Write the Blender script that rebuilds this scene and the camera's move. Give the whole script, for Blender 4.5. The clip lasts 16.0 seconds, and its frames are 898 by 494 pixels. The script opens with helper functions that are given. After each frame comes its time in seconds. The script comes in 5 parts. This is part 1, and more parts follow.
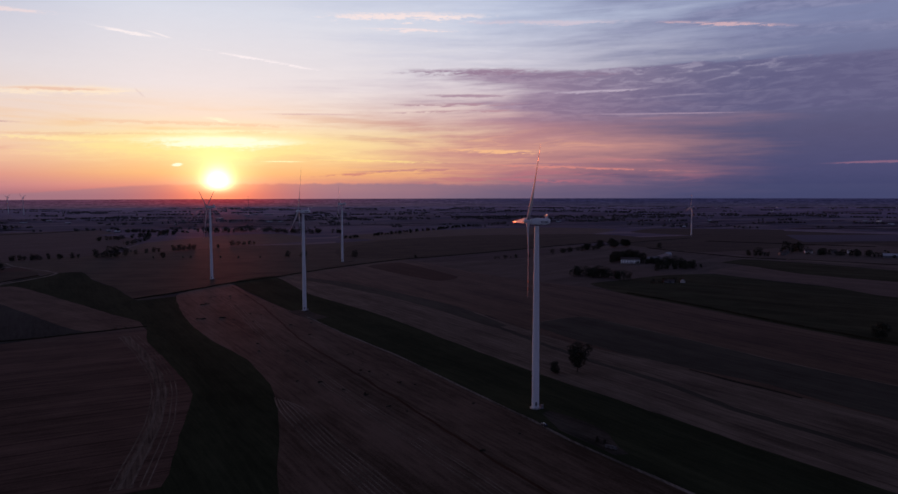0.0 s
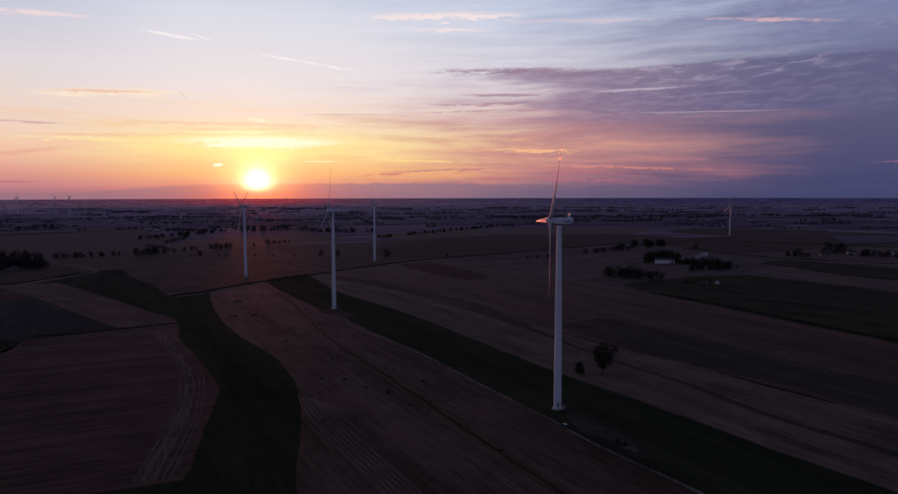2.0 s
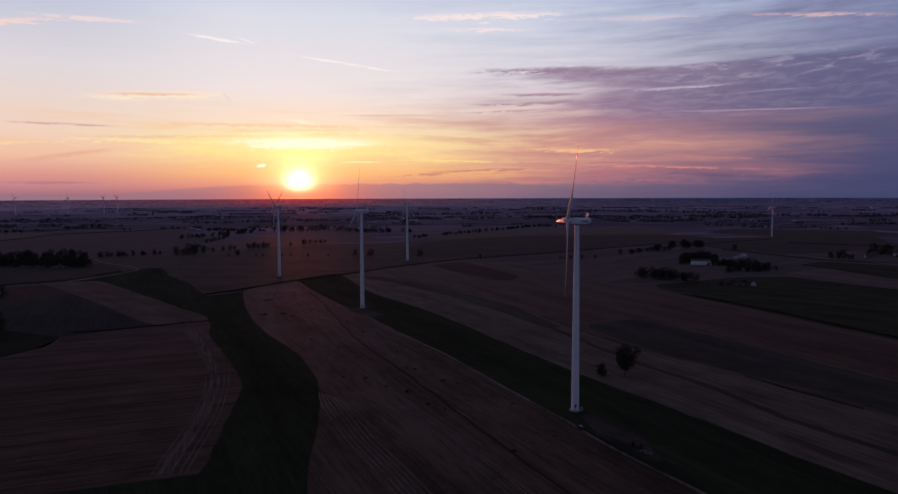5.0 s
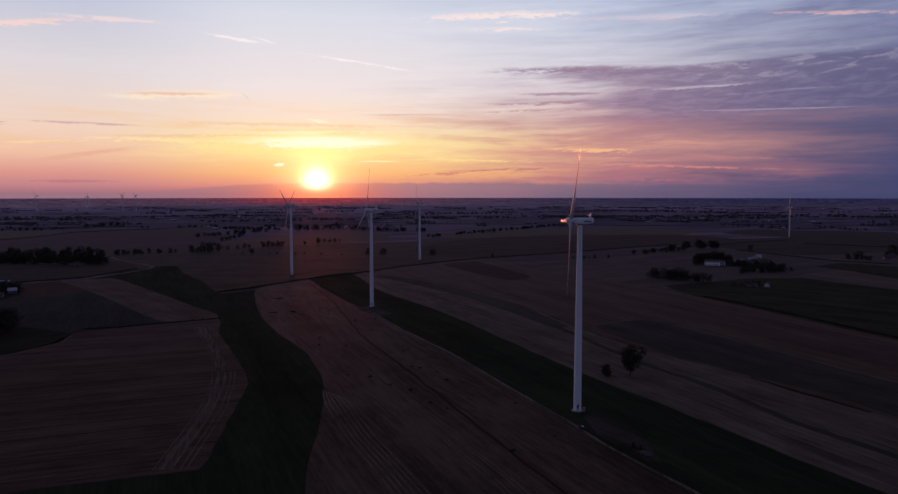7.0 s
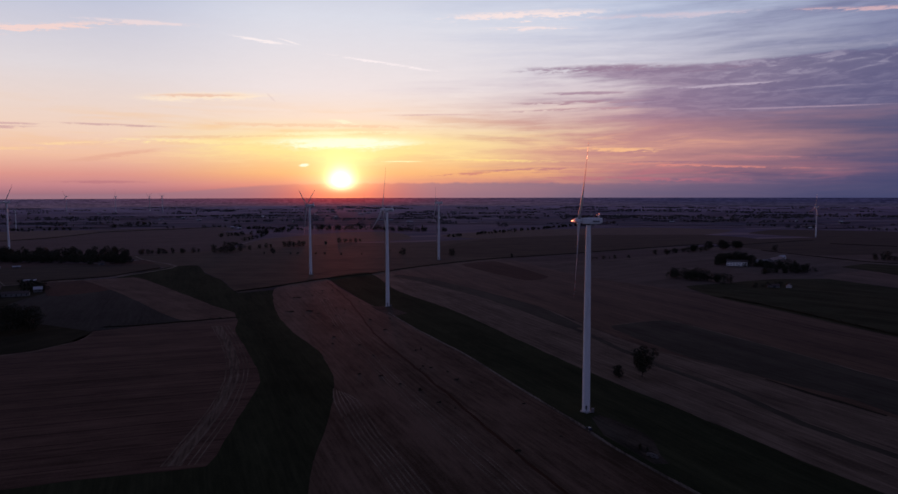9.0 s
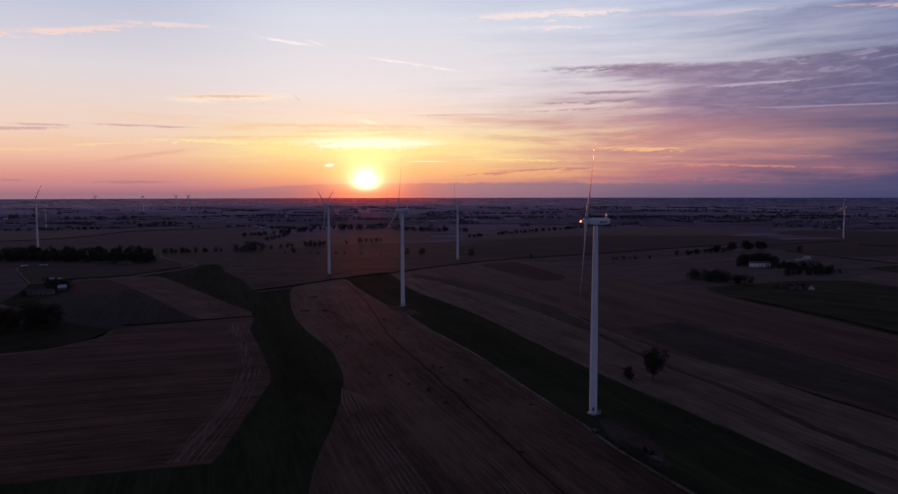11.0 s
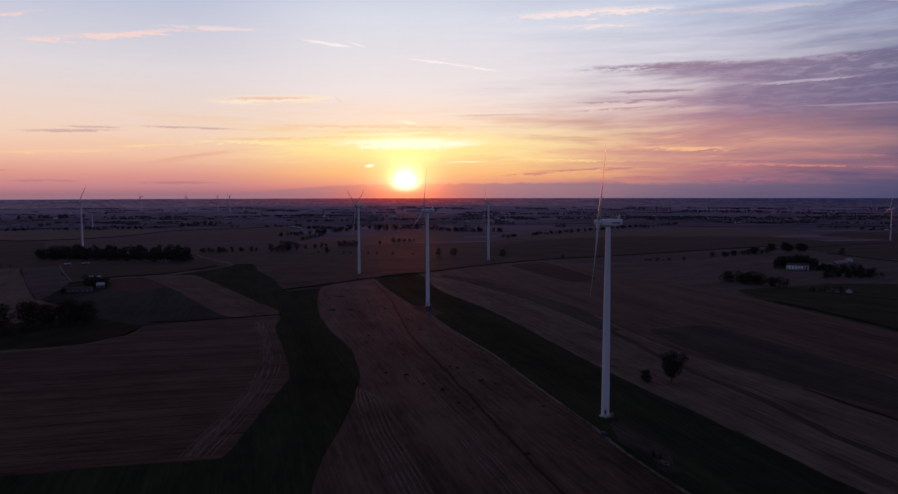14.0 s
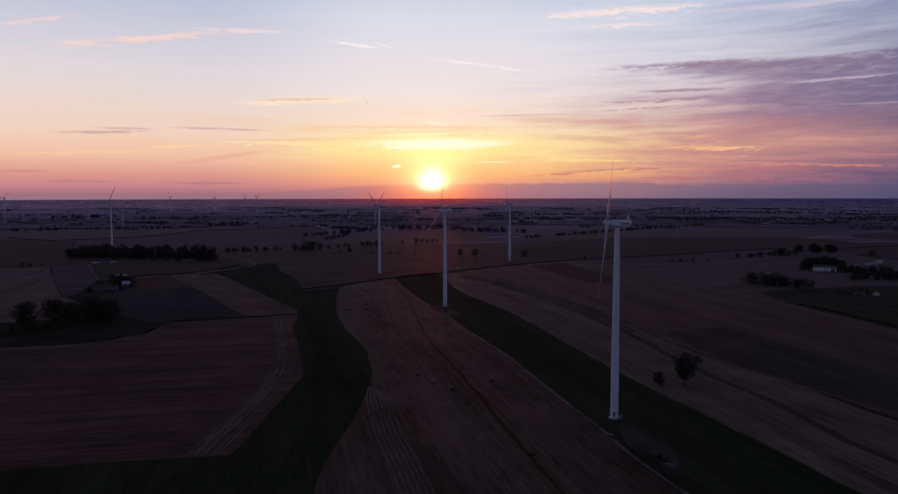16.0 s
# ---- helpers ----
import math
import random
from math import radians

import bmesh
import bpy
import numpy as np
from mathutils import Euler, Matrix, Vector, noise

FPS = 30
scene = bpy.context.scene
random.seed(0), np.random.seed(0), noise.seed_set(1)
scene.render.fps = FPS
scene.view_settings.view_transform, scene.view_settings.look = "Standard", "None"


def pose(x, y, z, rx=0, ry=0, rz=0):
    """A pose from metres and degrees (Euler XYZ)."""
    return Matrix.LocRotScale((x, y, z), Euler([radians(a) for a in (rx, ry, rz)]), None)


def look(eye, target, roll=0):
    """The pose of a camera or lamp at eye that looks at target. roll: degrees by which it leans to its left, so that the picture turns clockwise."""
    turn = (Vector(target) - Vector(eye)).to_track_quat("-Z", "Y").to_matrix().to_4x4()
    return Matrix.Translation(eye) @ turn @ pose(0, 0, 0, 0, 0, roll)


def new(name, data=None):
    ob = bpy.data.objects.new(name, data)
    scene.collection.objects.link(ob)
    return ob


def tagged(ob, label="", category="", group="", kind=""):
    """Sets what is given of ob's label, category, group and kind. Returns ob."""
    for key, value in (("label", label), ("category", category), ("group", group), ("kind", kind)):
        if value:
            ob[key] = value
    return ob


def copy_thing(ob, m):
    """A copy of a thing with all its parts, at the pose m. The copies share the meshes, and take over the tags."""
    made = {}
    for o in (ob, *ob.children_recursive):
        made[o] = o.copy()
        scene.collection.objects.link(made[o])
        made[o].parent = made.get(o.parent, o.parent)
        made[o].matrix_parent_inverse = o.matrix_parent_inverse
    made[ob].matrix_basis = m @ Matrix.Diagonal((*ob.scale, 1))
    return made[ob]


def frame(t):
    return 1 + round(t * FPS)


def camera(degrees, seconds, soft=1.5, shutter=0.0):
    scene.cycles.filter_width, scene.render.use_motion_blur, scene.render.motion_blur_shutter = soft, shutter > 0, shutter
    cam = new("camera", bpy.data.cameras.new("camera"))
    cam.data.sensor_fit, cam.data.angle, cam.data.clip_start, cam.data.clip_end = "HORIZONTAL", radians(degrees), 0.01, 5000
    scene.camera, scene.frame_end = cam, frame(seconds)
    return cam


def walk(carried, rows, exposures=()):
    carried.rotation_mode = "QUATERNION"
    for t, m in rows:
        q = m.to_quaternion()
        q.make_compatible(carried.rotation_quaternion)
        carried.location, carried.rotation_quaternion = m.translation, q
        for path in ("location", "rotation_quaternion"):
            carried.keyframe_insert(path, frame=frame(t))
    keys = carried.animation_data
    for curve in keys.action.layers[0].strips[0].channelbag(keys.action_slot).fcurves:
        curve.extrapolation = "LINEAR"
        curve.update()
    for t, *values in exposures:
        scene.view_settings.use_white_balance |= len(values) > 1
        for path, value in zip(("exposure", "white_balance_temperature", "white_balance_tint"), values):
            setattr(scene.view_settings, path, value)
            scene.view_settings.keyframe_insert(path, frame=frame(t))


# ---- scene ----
cam = camera(65.5, 16.0)
PATH = [
    (0, (3.373, -3.344, 116.815), (3.37, -1.35, 116.665), -0.1),
    (0.5, (5.493, -3.22, 116.716), (5.466, -1.226, 116.566), -0.1),
    (1, (7.167, -3.235, 116.665), (7.116, -1.242, 116.515), -0.1),
    (1.5, (8.889, -3.227, 116.658), (8.81, -1.235, 116.508), -0.1),
    (2, (11.045, -3.129, 116.553), (10.939, -1.137, 116.402), -0.1),
    (2.5, (13.114, -2.871, 116.47), (12.984, -0.881, 116.319), -0.1),
    (3, (15.182, -2.642, 116.42), (15.03, -0.653, 116.27), -0.1),
    (3.5, (17.117, -2.567, 116.389), (16.947, -0.58, 116.238), -0.1),
    (4, (19.109, -2.614, 116.394), (18.921, -0.629, 116.243), -0.1),
    (6.5, (28.583, -2.961, 116.521), (28.33, -0.983, 116.37), -0.1),
    (7, (30.413, -2.662, 116.49), (30.148, -0.685, 116.338), -0.0),
    (7.5, (32.655, -2.322, 116.507), (32.374, -0.348, 116.355), -0.1),
    (8, (34.749, -2.086, 116.514), (34.45, -0.115, 116.362), -0.1),
    (8.5, (36.784, -1.978, 116.504), (36.469, -0.008, 116.352), -0.1),
    (9, (38.781, -1.88, 116.533), (38.449, 0.086, 116.381), -0.1),
    (11.5, (50.405, 0.034, 116.816), (49.989, 1.984, 116.665), -0.1),
    (12, (52.772, 0.269, 116.853), (52.34, 2.216, 116.703), -0.1),
    (12.5, (55.093, 0.596, 116.904), (54.644, 2.539, 116.753), -0.1),
    (13, (57.387, 1.018, 116.878), (56.918, 2.957, 116.728), -0.1),
    (13.5, (59.956, 1.524, 116.884), (59.466, 3.457, 116.733), -0.1),
    (14, (62.43, 2.11, 116.884), (61.921, 4.039, 116.733), -0.1),
    (14.5, (64.656, 2.601, 116.887), (64.129, 4.525, 116.736), -0.1),
    (15, (67.025, 3.131, 116.907), (66.479, 5.05, 116.756), -0.1),
    (15.5, (69.361, 3.45, 116.954), (68.798, 5.363, 116.804), -0.1),
    (16, (71.835, 3.695, 117.07), (71.253, 5.603, 116.92), -0.1),
]
walk(cam, [(t, look(eye, target, roll)) for t, eye, target, roll in PATH])

# ---- world: dusk sky, low sun, thin cloud ----
SUN_AZ, SUN_EL = -18.33, 1.03          # degrees, clockwise from north (+y) and above the horizon


def lin(r, g, b):
    """A display colour (0 to 255) as linear values."""
    f = lambda v: v / 12.92 if v <= 0.04045 else ((v + 0.055) / 1.055) ** 2.4
    return tuple(f(v / 255) for v in (r, g, b)) + (1.0,)


class Nodes:
    """Short hand for building a node tree."""

    def __init__(self, tree):
        self.t = tree

    def make(self, kind):
        return self.t.nodes.new(kind)

    def put(self, socket, v):
        if isinstance(v, bpy.types.NodeSocket):
            self.t.links.new(v, socket)
        else:
            socket.default_value = v

    def math(self, op, a, b=0.0, c=0.0, clamp=False):
        n = self.make("ShaderNodeMath")
        n.operation, n.use_clamp = op, clamp
        for s, v in zip(n.inputs, (a, b, c)):
            self.put(s, v)
        return n.outputs[0]

    def add(self, a, b):
        return self.math("ADD", a, b)

    def sub(self, a, b):
        return self.math("SUBTRACT", a, b)

    def mul(self, a, b):
        return self.math("MULTIPLY", a, b)

    def step(self, v, a, b, lo=0.0, hi=1.0):
        """Smooth step from lo to hi as v goes from a to b."""
        n = self.make("ShaderNodeMapRange")
        n.interpolation_type = "SMOOTHSTEP"
        for s, x in zip(n.inputs, (v, a, b, lo, hi)):
            self.put(s, x)
        return n.outputs[0]

    def bell(self, v, centre, width):
        """A soft bump round centre."""
        d = self.math("DIVIDE", self.sub(v, centre), width)
        return self.math("EXPONENT", self.mul(self.mul(d, d), -1.0))

    def mix(self, f, a, b, blend="MIX"):
        n = self.make("ShaderNodeMix")
        n.data_type, n.blend_type = "RGBA", blend
        for s, x in zip((n.inputs[0], n.inputs[6], n.inputs[7]), (f, a, b)):
            self.put(s, x)
        return n.outputs[2]

    def ramp(self, v, stops, mode="LINEAR"):
        n = self.make("ShaderNodeValToRGB")
        n.color_ramp.interpolation = mode
        e = n.color_ramp.elements
        while len(e) < len(stops):
            e.new(0.5)
        for el, (p, c) in zip(e, stops):
            el.position, el.color = p, c
        self.put(n.inputs[0], v)
        return n.outputs[0]

    def xyz(self, x, y, z=0.0):
        n = self.make("ShaderNodeCombineXYZ")
        for s, v in zip(n.inputs, (x, y, z)):
            self.put(s, v)
        return n.outputs[0]

    def noise(self, vec, scale=1.0, detail=4.0, rough=0.5, distort=0.0):
        n = self.make("ShaderNodeTexNoise")
        self.put(n.inputs["Vector"], vec)
        for k, v in (("Scale", scale), ("Detail", detail), ("Roughness", rough), ("Distortion", distort)):
            n.inputs[k].default_value = v
        return n.outputs[0]


def build_sky():
    world = bpy.data.worlds.new("dusk_sky")
    scene.world = world
    world.use_nodes = True
    k = Nodes(world.node_tree)
    world.node_tree.nodes.clear()
    way = k.make("ShaderNodeTexCoord").outputs["Generated"]
    s = k.make("ShaderNodeSeparateXYZ")
    k.put(s.inputs[0], way)
    deg = 57.29578
    el = k.mul(k.math("ARCSINE", s.outputs[2]), deg)
    az = k.sub(k.mul(k.math("ARCTAN2", s.outputs[0], s.outputs[1]), deg), SUN_AZ)
    e20 = k.math("DIVIDE", el, 20.0)

    def column(*stops):
        return k.ramp(e20, [(e * 0.92 / 20, lin(*c)) for e, c in stops])

    # colour of the clear sky by height, at four bearings from the sun
    left = column((0.0, (158, 112, 126)), (0.7, (196, 132, 138)), (1.6, (220, 150, 140)), (3.2, (241, 192, 166)),
                  (5.0, (242, 210, 190)), (7.0, (236, 214, 204)), (10.0, (224, 216, 220)), (15.0, (194, 198, 218)), (20.0, (168, 178, 208)))
    mid = column((0.0, (192, 106, 108)), (0.8, (232, 147, 126)), (1.8, (249, 184, 124)), (3.2, (252, 212, 150)),
                 (4.8, (253, 226, 170)), (6.6, (247, 222, 204)), (9.0, (238, 226, 226)), (15.0, (218, 220, 232)), (20.0, (186, 192, 216)))
    right = column((0.0, (110, 93, 120)), (1.0, (138, 107, 129)), (2.0, (198, 132, 131)), (4.0, (216, 154, 142)),
                   (6.0, (188, 138, 146)), (8.0, (182, 156, 172)), (10.5, (210, 204, 216)), (15.0, (194, 202, 224)), (20.0, (166, 174, 206)))
    far = column((0.0, (62, 66, 104)), (2.0, (76, 76, 114)), (5.0, (88, 85, 119)), (9.0, (102, 102, 136)),
                 (13.0, (124, 130, 166)), (20.0, (126, 136, 176)))
    # streaky noise, drawn out along the horizon
    flow = k.noise(k.xyz(k.mul(az, 0.06), k.mul(el, 0.16), 3.1), 1.0, 3.0, 0.5)
    elw = k.add(el, k.mul(k.sub(flow, 0.5), 1.1))
    fine = k.noise(k.xyz(k.mul(az, 0.075), k.mul(elw, 0.95), 0.0), 1.0, 8.0, 0.60, 0.15)
    wisp = k.noise(k.xyz(k.mul(az, 0.20), k.mul(k.add(elw, k.mul(az, -0.02)), 2.1), 7.0), 1.0, 7.0, 0.62, 0.4)
    azw = k.add(az, k.mul(k.sub(fine, 0.5), 26.0))
    sky = k.mix(k.step(az, -18.0, -3.0), left, mid)
    sky = k.mix(k.step(azw, 4.0, 27.0), sky, right)
    sky = k.mix(k.step(azw, 16.5, 46.0), sky, far)
    curd = k.noise(k.xyz(k.mul(az, 0.55), k.mul(k.add(elw, k.mul(az, -0.03)), 2.4), 4.0), 1.0, 5.0, 0.6, 0.6)

    # bank of lilac cloud that fills the sky well to the right of the sun
    edge = k.add(9.75, k.mul(k.sub(curd, 0.5), 0.9))
    body = k.mul(k.step(az, 10.0, 30.0), k.mul(k.step(el, 4.6, 7.4), k.step(k.sub(el, edge), 0.45, -0.35)))
    cover = k.step(k.add(fine, k.mul(body, 0.40)), 0.56, 0.86)
    cover = k.mul(cover, k.step(body, 0.03, 0.35))
    lilac = k.mix(k.step(az, 16.0, 42.0), lin(152, 124, 150), lin(98, 94, 130))
    lilac = k.mix(k.mul(k.step(curd, 0.42, 0.62), 0.35), lilac, k.mix(k.step(az, 16.0, 46.0), lin(186, 160, 178), lin(122, 118, 150)))
    sky = k.mix(k.mul(cover, 0.8), sky, lilac)
    # bright threads and mackerel ripples in the bank
    thread = k.mul(k.step(wisp, 0.56, 0.70), k.mul(k.step(az, 14.0, 24.0), k.mul(k.mul(k.step(el, 5.6, 7.4), k.step(el, 10.2, 9.4)), k.step(az, 48.0, 34.0))))
    sky = k.mix(k.mul(thread, 0.22), sky, lin(208, 192, 210))
    ripple = k.mul(k.step(curd, 0.52, 0.66), k.mul(k.bell(el, 9.4, 0.9), k.mul(k.step(az, 24.0, 31.0), k.step(az, 48.0, 40.0))))
    sky = k.mix(k.mul(ripple, 0.28), sky, lin(196, 188, 208))
    # upper veil on the right
    veil = k.mul(k.step(fine, 0.44, 0.62), k.mul(k.step(az, 24.0, 40.0), k.step(el, 9.9, 11.6)))
    sky = k.mix(k.mul(veil, 0.42), sky, k.mix(k.step(curd, 0.35, 0.65), lin(116, 116, 150), lin(148, 146, 176)))

    # warm bands between the sun and the bank
    warm = k.mul(k.step(fine, 0.46, 0.64), k.mul(k.bell(el, 4.7, 1.8), k.mul(k.step(az, -34.0, -12.0), k.step(az, 38.0, 14.0))))
    sky = k.mix(k.mul(warm, 0.55), sky, k.mix(k.step(az, 2.0, 20.0), lin(246, 196, 142), lin(198, 138, 136)))
    gold = k.mul(k.step(wisp, 0.50, 0.66), k.mul(k.bell(el, 3.7, 1.2), k.mul(k.step(az, -22.0, -6.0), k.step(az, 36.0, 20.0))))
    sky = k.mix(k.mul(gold, 0.5), sky, k.mix(k.step(az, 8.0, 26.0), lin(255, 226, 166), lin(248, 182, 140)))
    rose = k.mul(k.step(wisp, 0.48, 0.62), k.mul(k.bell(el, 1.5, 0.6), k.mul(k.step(az, 6.0, 14.0), k.step(az, 42.0, 30.0))))
    sky = k.mix(k.mul(rose, 0.6), sky, lin(186, 112, 126))

    hair = k.noise(k.xyz(k.mul(az, 1.1), k.mul(k.add(elw, k.mul(az, -0.05)), 4.6), 2.0), 1.0, 6.0, 0.68, 0.8)
    fray = k.add(k.add(k.mul(k.sub(wisp, 0.5), 0.7), k.mul(k.sub(curd, 0.5), 0.6)), k.mul(k.sub(hair, 0.5), 0.9))

    def streak(a, e, length, thick, colour, amount=0.8, slope=0.0, ragged=1.0):
        """One drawn-out cloud: bearing from the sun, height, half length and half thickness in degrees."""
        nonlocal sky
        da = k.sub(az, a)
        de = k.sub(k.sub(el, e), k.mul(da, slope))
        de = k.add(de, k.mul(fray, min(thick, 0.3) * 4.0 * ragged))
        shape = k.mul(k.bell(da, 0.0, length), k.bell(de, 0.0, thick))
        shape = k.mul(shape, k.step(k.add(wisp, k.mul(fray, 0.6)), 0.30, 0.62, 1.0 - 0.7 * ragged, 1.0))
        shape = k.mul(shape, k.step(hair, 0.30, 0.62, 1.0 - 0.45 * ragged, 1.0))
        sky = k.mix(k.mul(k.step(shape, 0.05, 0.62), amount), sky, lin(*colour))

    # thin mottling of the whole sky
    mottle = k.add(k.mul(k.sub(hair, 0.5), 0.07), k.mul(k.sub(curd, 0.5), 0.10))
    mottle = k.mul(mottle, k.step(az, 4.0, 26.0, 0.35, 1.0))
    tone = k.add(1.0, mottle)
    sky = k.mix(1.0, sky, k.xyz(tone, tone, tone), "MULTIPLY")
    # left of the sun
    streak(-10.2, 7.42, 4.4, 0.30, (254, 232, 206), 0.9, 0.05, 0.6)
    streak(-11.0, 7.48, 3.0, 0.13, (232, 188, 168), 0.75, 0.05, 0.7)
    streak(-5.6, 11.72, 2.2, 0.11, (252, 240, 240), 0.9, -0.12, 0.9)
    streak(-3.8, 11.75, 0.8, 0.07, (252, 240, 240), 0.7, -0.25, 0.6)
    streak(3.6, 10.35, 3.8, 0.10, (252, 240, 242), 0.9, -0.13, 0.9)
    streak(-22.0, 11.4, 6.5, 0.24, (246, 214, 208), 0.9, 0.15)
    streak(-14.4, 12.5, 4.0, 0.12, (242, 220, 220), 0.7, 0.02)
    streak(-29.4, 11.8, 3.0, 0.14, (244, 212, 206), 0.8, 0.26)
    streak(-24.8, 4.60, 3.2, 0.10, (208, 166, 166), 0.8, 0.045, 0.7)
    streak(-23.2, 4.92, 1.8, 0.07, (206, 164, 166), 0.7, 0.01, 0.7)
    streak(-17.0, 5.08, 3.4, 0.08, (202, 160, 162), 0.75, 0.0, 0.7)
    streak(-25.6, 3.10, 4.6, 0.13, (250, 206, 160), 0.7, 0.043)
    streak(-19.6, 3.68, 2.4, 0.10, (254, 216, 166), 0.7, 0.06)
    streak(-11.0, 4.06, 6.0, 0.16, (255, 228, 172), 0.85, 0.0)
    streak(-9.5, 4.45, 6.0, 0.10, (238, 190, 156), 0.6, 0.03)
    streak(-16.8, 2.85, 3.4, 0.17, (230, 172, 150), 0.7, 0.16, 0.5)
    streak(-17.7, 0.92, 2.8, 0.10, (172, 108, 122), 0.45, 0.0, 0.6)
    streak(-26.4, 1.00, 2.2, 0.09, (166, 110, 124), 0.4, 0.0, 0.6)
    streak(-30.2, 1.68, 1.8, 0.07, (178, 116, 124), 0.4, 0.03, 0.6)
    # over the sun
    streak(-0.5, 3.7, 9.0, 0.95, (255, 236, 150), 0.55, 0.0, 0.35)
    streak(0.3, 4.1, 5.6, 0.46, (255, 252, 220), 1.0, 0.01, 0.55)
    streak(0.2, 4.9, 5.5, 0.14, (255, 242, 196), 0.75, 0.02)
    streak(0.2, 5.78, 0.9, 0.14, (255, 242, 210), 0.8, -0.15)
    streak(-1.5, 5.45, 9.0, 0.12, (242, 196, 164), 0.6, 0.0)
    streak(-2.9, 2.30, 0.34, 0.11, (255, 248, 220), 1.0, 0.1, 0.15)
    streak(5.0, 2.62, 1.5, 0.06, (255, 246, 190), 0.85, 0.0, 0.4)
    streak(8.2, 3.15, 2.8, 0.10, (255, 226, 156), 0.45, -0.10)
    streak(12.5, 2.72, 4.6, 0.09, (255, 222, 146), 0.75, -0.02)
    # right of the sun
    streak(14.6, 13.95, 6.2, 0.30, (252, 230, 226), 0.85, 0.01)
    streak(15.5, 12.95, 3.6, 0.12, (250, 228, 226), 0.75, -0.02)
    streak(38.8, 12.6, 4.2, 0.13, (226, 184, 188), 0.7, -0.10)
    streak(26.0, 13.4, 6.0, 0.18, (216, 198, 210), 0.6, -0.03)
    streak(20.5, 9.78, 5.6, 0.24, (150, 124, 148), 0.9, 0.0, 0.8)
    streak(27.5, 9.40, 5.0, 0.20, (140, 120, 146), 0.8, 0.0)
    streak(19.8, 7.92, 3.2, 0.11, (164, 132, 152), 0.8, -0.01, 0.8)
    streak(18.8, 7.24, 5.2, 0.12, (174, 136, 150), 0.8, 0.005)
    streak(19.0, 6.68, 5.2, 0.11, (184, 142, 152), 0.75, 0.015)
    streak(7.4, 6.36, 3.2, 0.07, (214, 178, 176), 0.65, 0.01, 0.6)
    streak(30.2, 8.10, 3.4, 0.10, (204, 188, 206), 0.6, 0.01)
    streak(35.0, 6.22, 5.2, 0.06, (168, 146, 168), 0.7, -0.02, 0.5)
    streak(22.0, 3.50, 3.8, 0.14, (255, 196, 142), 0.75, -0.03)
    streak(29.0, 2.12, 6.6, 0.10, (224, 140, 130), 0.7, -0.04)
    streak(27.5, 2.42, 4.0, 0.09, (148, 108, 130), 0.7, -0.02)
    streak(32.0, 2.75, 4.5, 0.08, (196, 128, 134), 0.5, -0.03)
    streak(23.6, 1.18, 5.4, 0.14, (186, 110, 124), 0.6, -0.02)
    streak(10.0, 1.62, 3.0, 0.09, (200, 120, 120), 0.7, 0.05)
    streak(16.0, 2.0, 4.5, 0.10, (184, 116, 128), 0.65, 0.03)
    streak(49.6, 2.23, 2.6, 0.08, (156, 110, 134), 0.6, 0.01, 0.6)
    # faded vapour trail above the sun
    streak(-5.35, 7.53, 0.30, 0.10, (214, 190, 190), 0.3, -0.9, 0.3)

    # low bank of haze on the horizon with a lumpy top
    lump = k.noise(k.xyz(k.mul(az, 0.9), 2.0, 5.0), 1.0, 5.0, 0.6)
    rim = k.add(k.add(k.mul(k.step(az, -17.0, -3.0), 0.72), k.mul(k.bell(az, 9.0, 12.0), 0.16)), k.mul(k.mul(k.sub(lump, 0.5), 0.5), k.step(az, -4.0, 3.0, 0.3, 1.0)))
    bank = k.step(k.sub(el, rim), 0.10, -0.10)
    bank = k.mul(bank, k.mul(k.add(0.35, k.mul(0.45, k.step(az, -22.0, 4.0))), k.step(az, 12.0, 34.0, 1.0, 0.35)))
    bankcol = k.mix(k.step(az, 6.0, 40.0), lin(152, 121, 136), lin(78, 79, 114))
    bankcol = k.mix(k.mul(k.bell(az, 0.0, 5.0), 0.95), bankcol, lin(246, 122, 88))
    sky = k.mix(bank, sky, bankcol)

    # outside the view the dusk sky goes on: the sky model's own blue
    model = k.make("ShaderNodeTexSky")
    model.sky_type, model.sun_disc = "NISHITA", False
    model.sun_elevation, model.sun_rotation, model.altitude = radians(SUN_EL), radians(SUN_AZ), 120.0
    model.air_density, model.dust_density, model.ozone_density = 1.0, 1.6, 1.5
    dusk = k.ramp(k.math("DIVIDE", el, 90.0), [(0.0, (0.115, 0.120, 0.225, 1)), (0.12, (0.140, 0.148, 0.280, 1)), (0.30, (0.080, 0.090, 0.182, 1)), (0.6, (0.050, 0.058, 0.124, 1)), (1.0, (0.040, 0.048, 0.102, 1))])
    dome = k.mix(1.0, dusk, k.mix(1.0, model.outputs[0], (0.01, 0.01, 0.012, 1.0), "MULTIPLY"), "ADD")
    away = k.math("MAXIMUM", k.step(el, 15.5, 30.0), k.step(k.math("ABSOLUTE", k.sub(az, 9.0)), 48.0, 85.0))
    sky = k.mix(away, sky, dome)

    # the sun and the glow round it
    de = k.sub(el, SUN_EL)
    dist = k.math("SQRT", k.add(k.mul(az, az), k.mul(de, de)))
    disc = k.bell(dist, 0.0, 0.88)
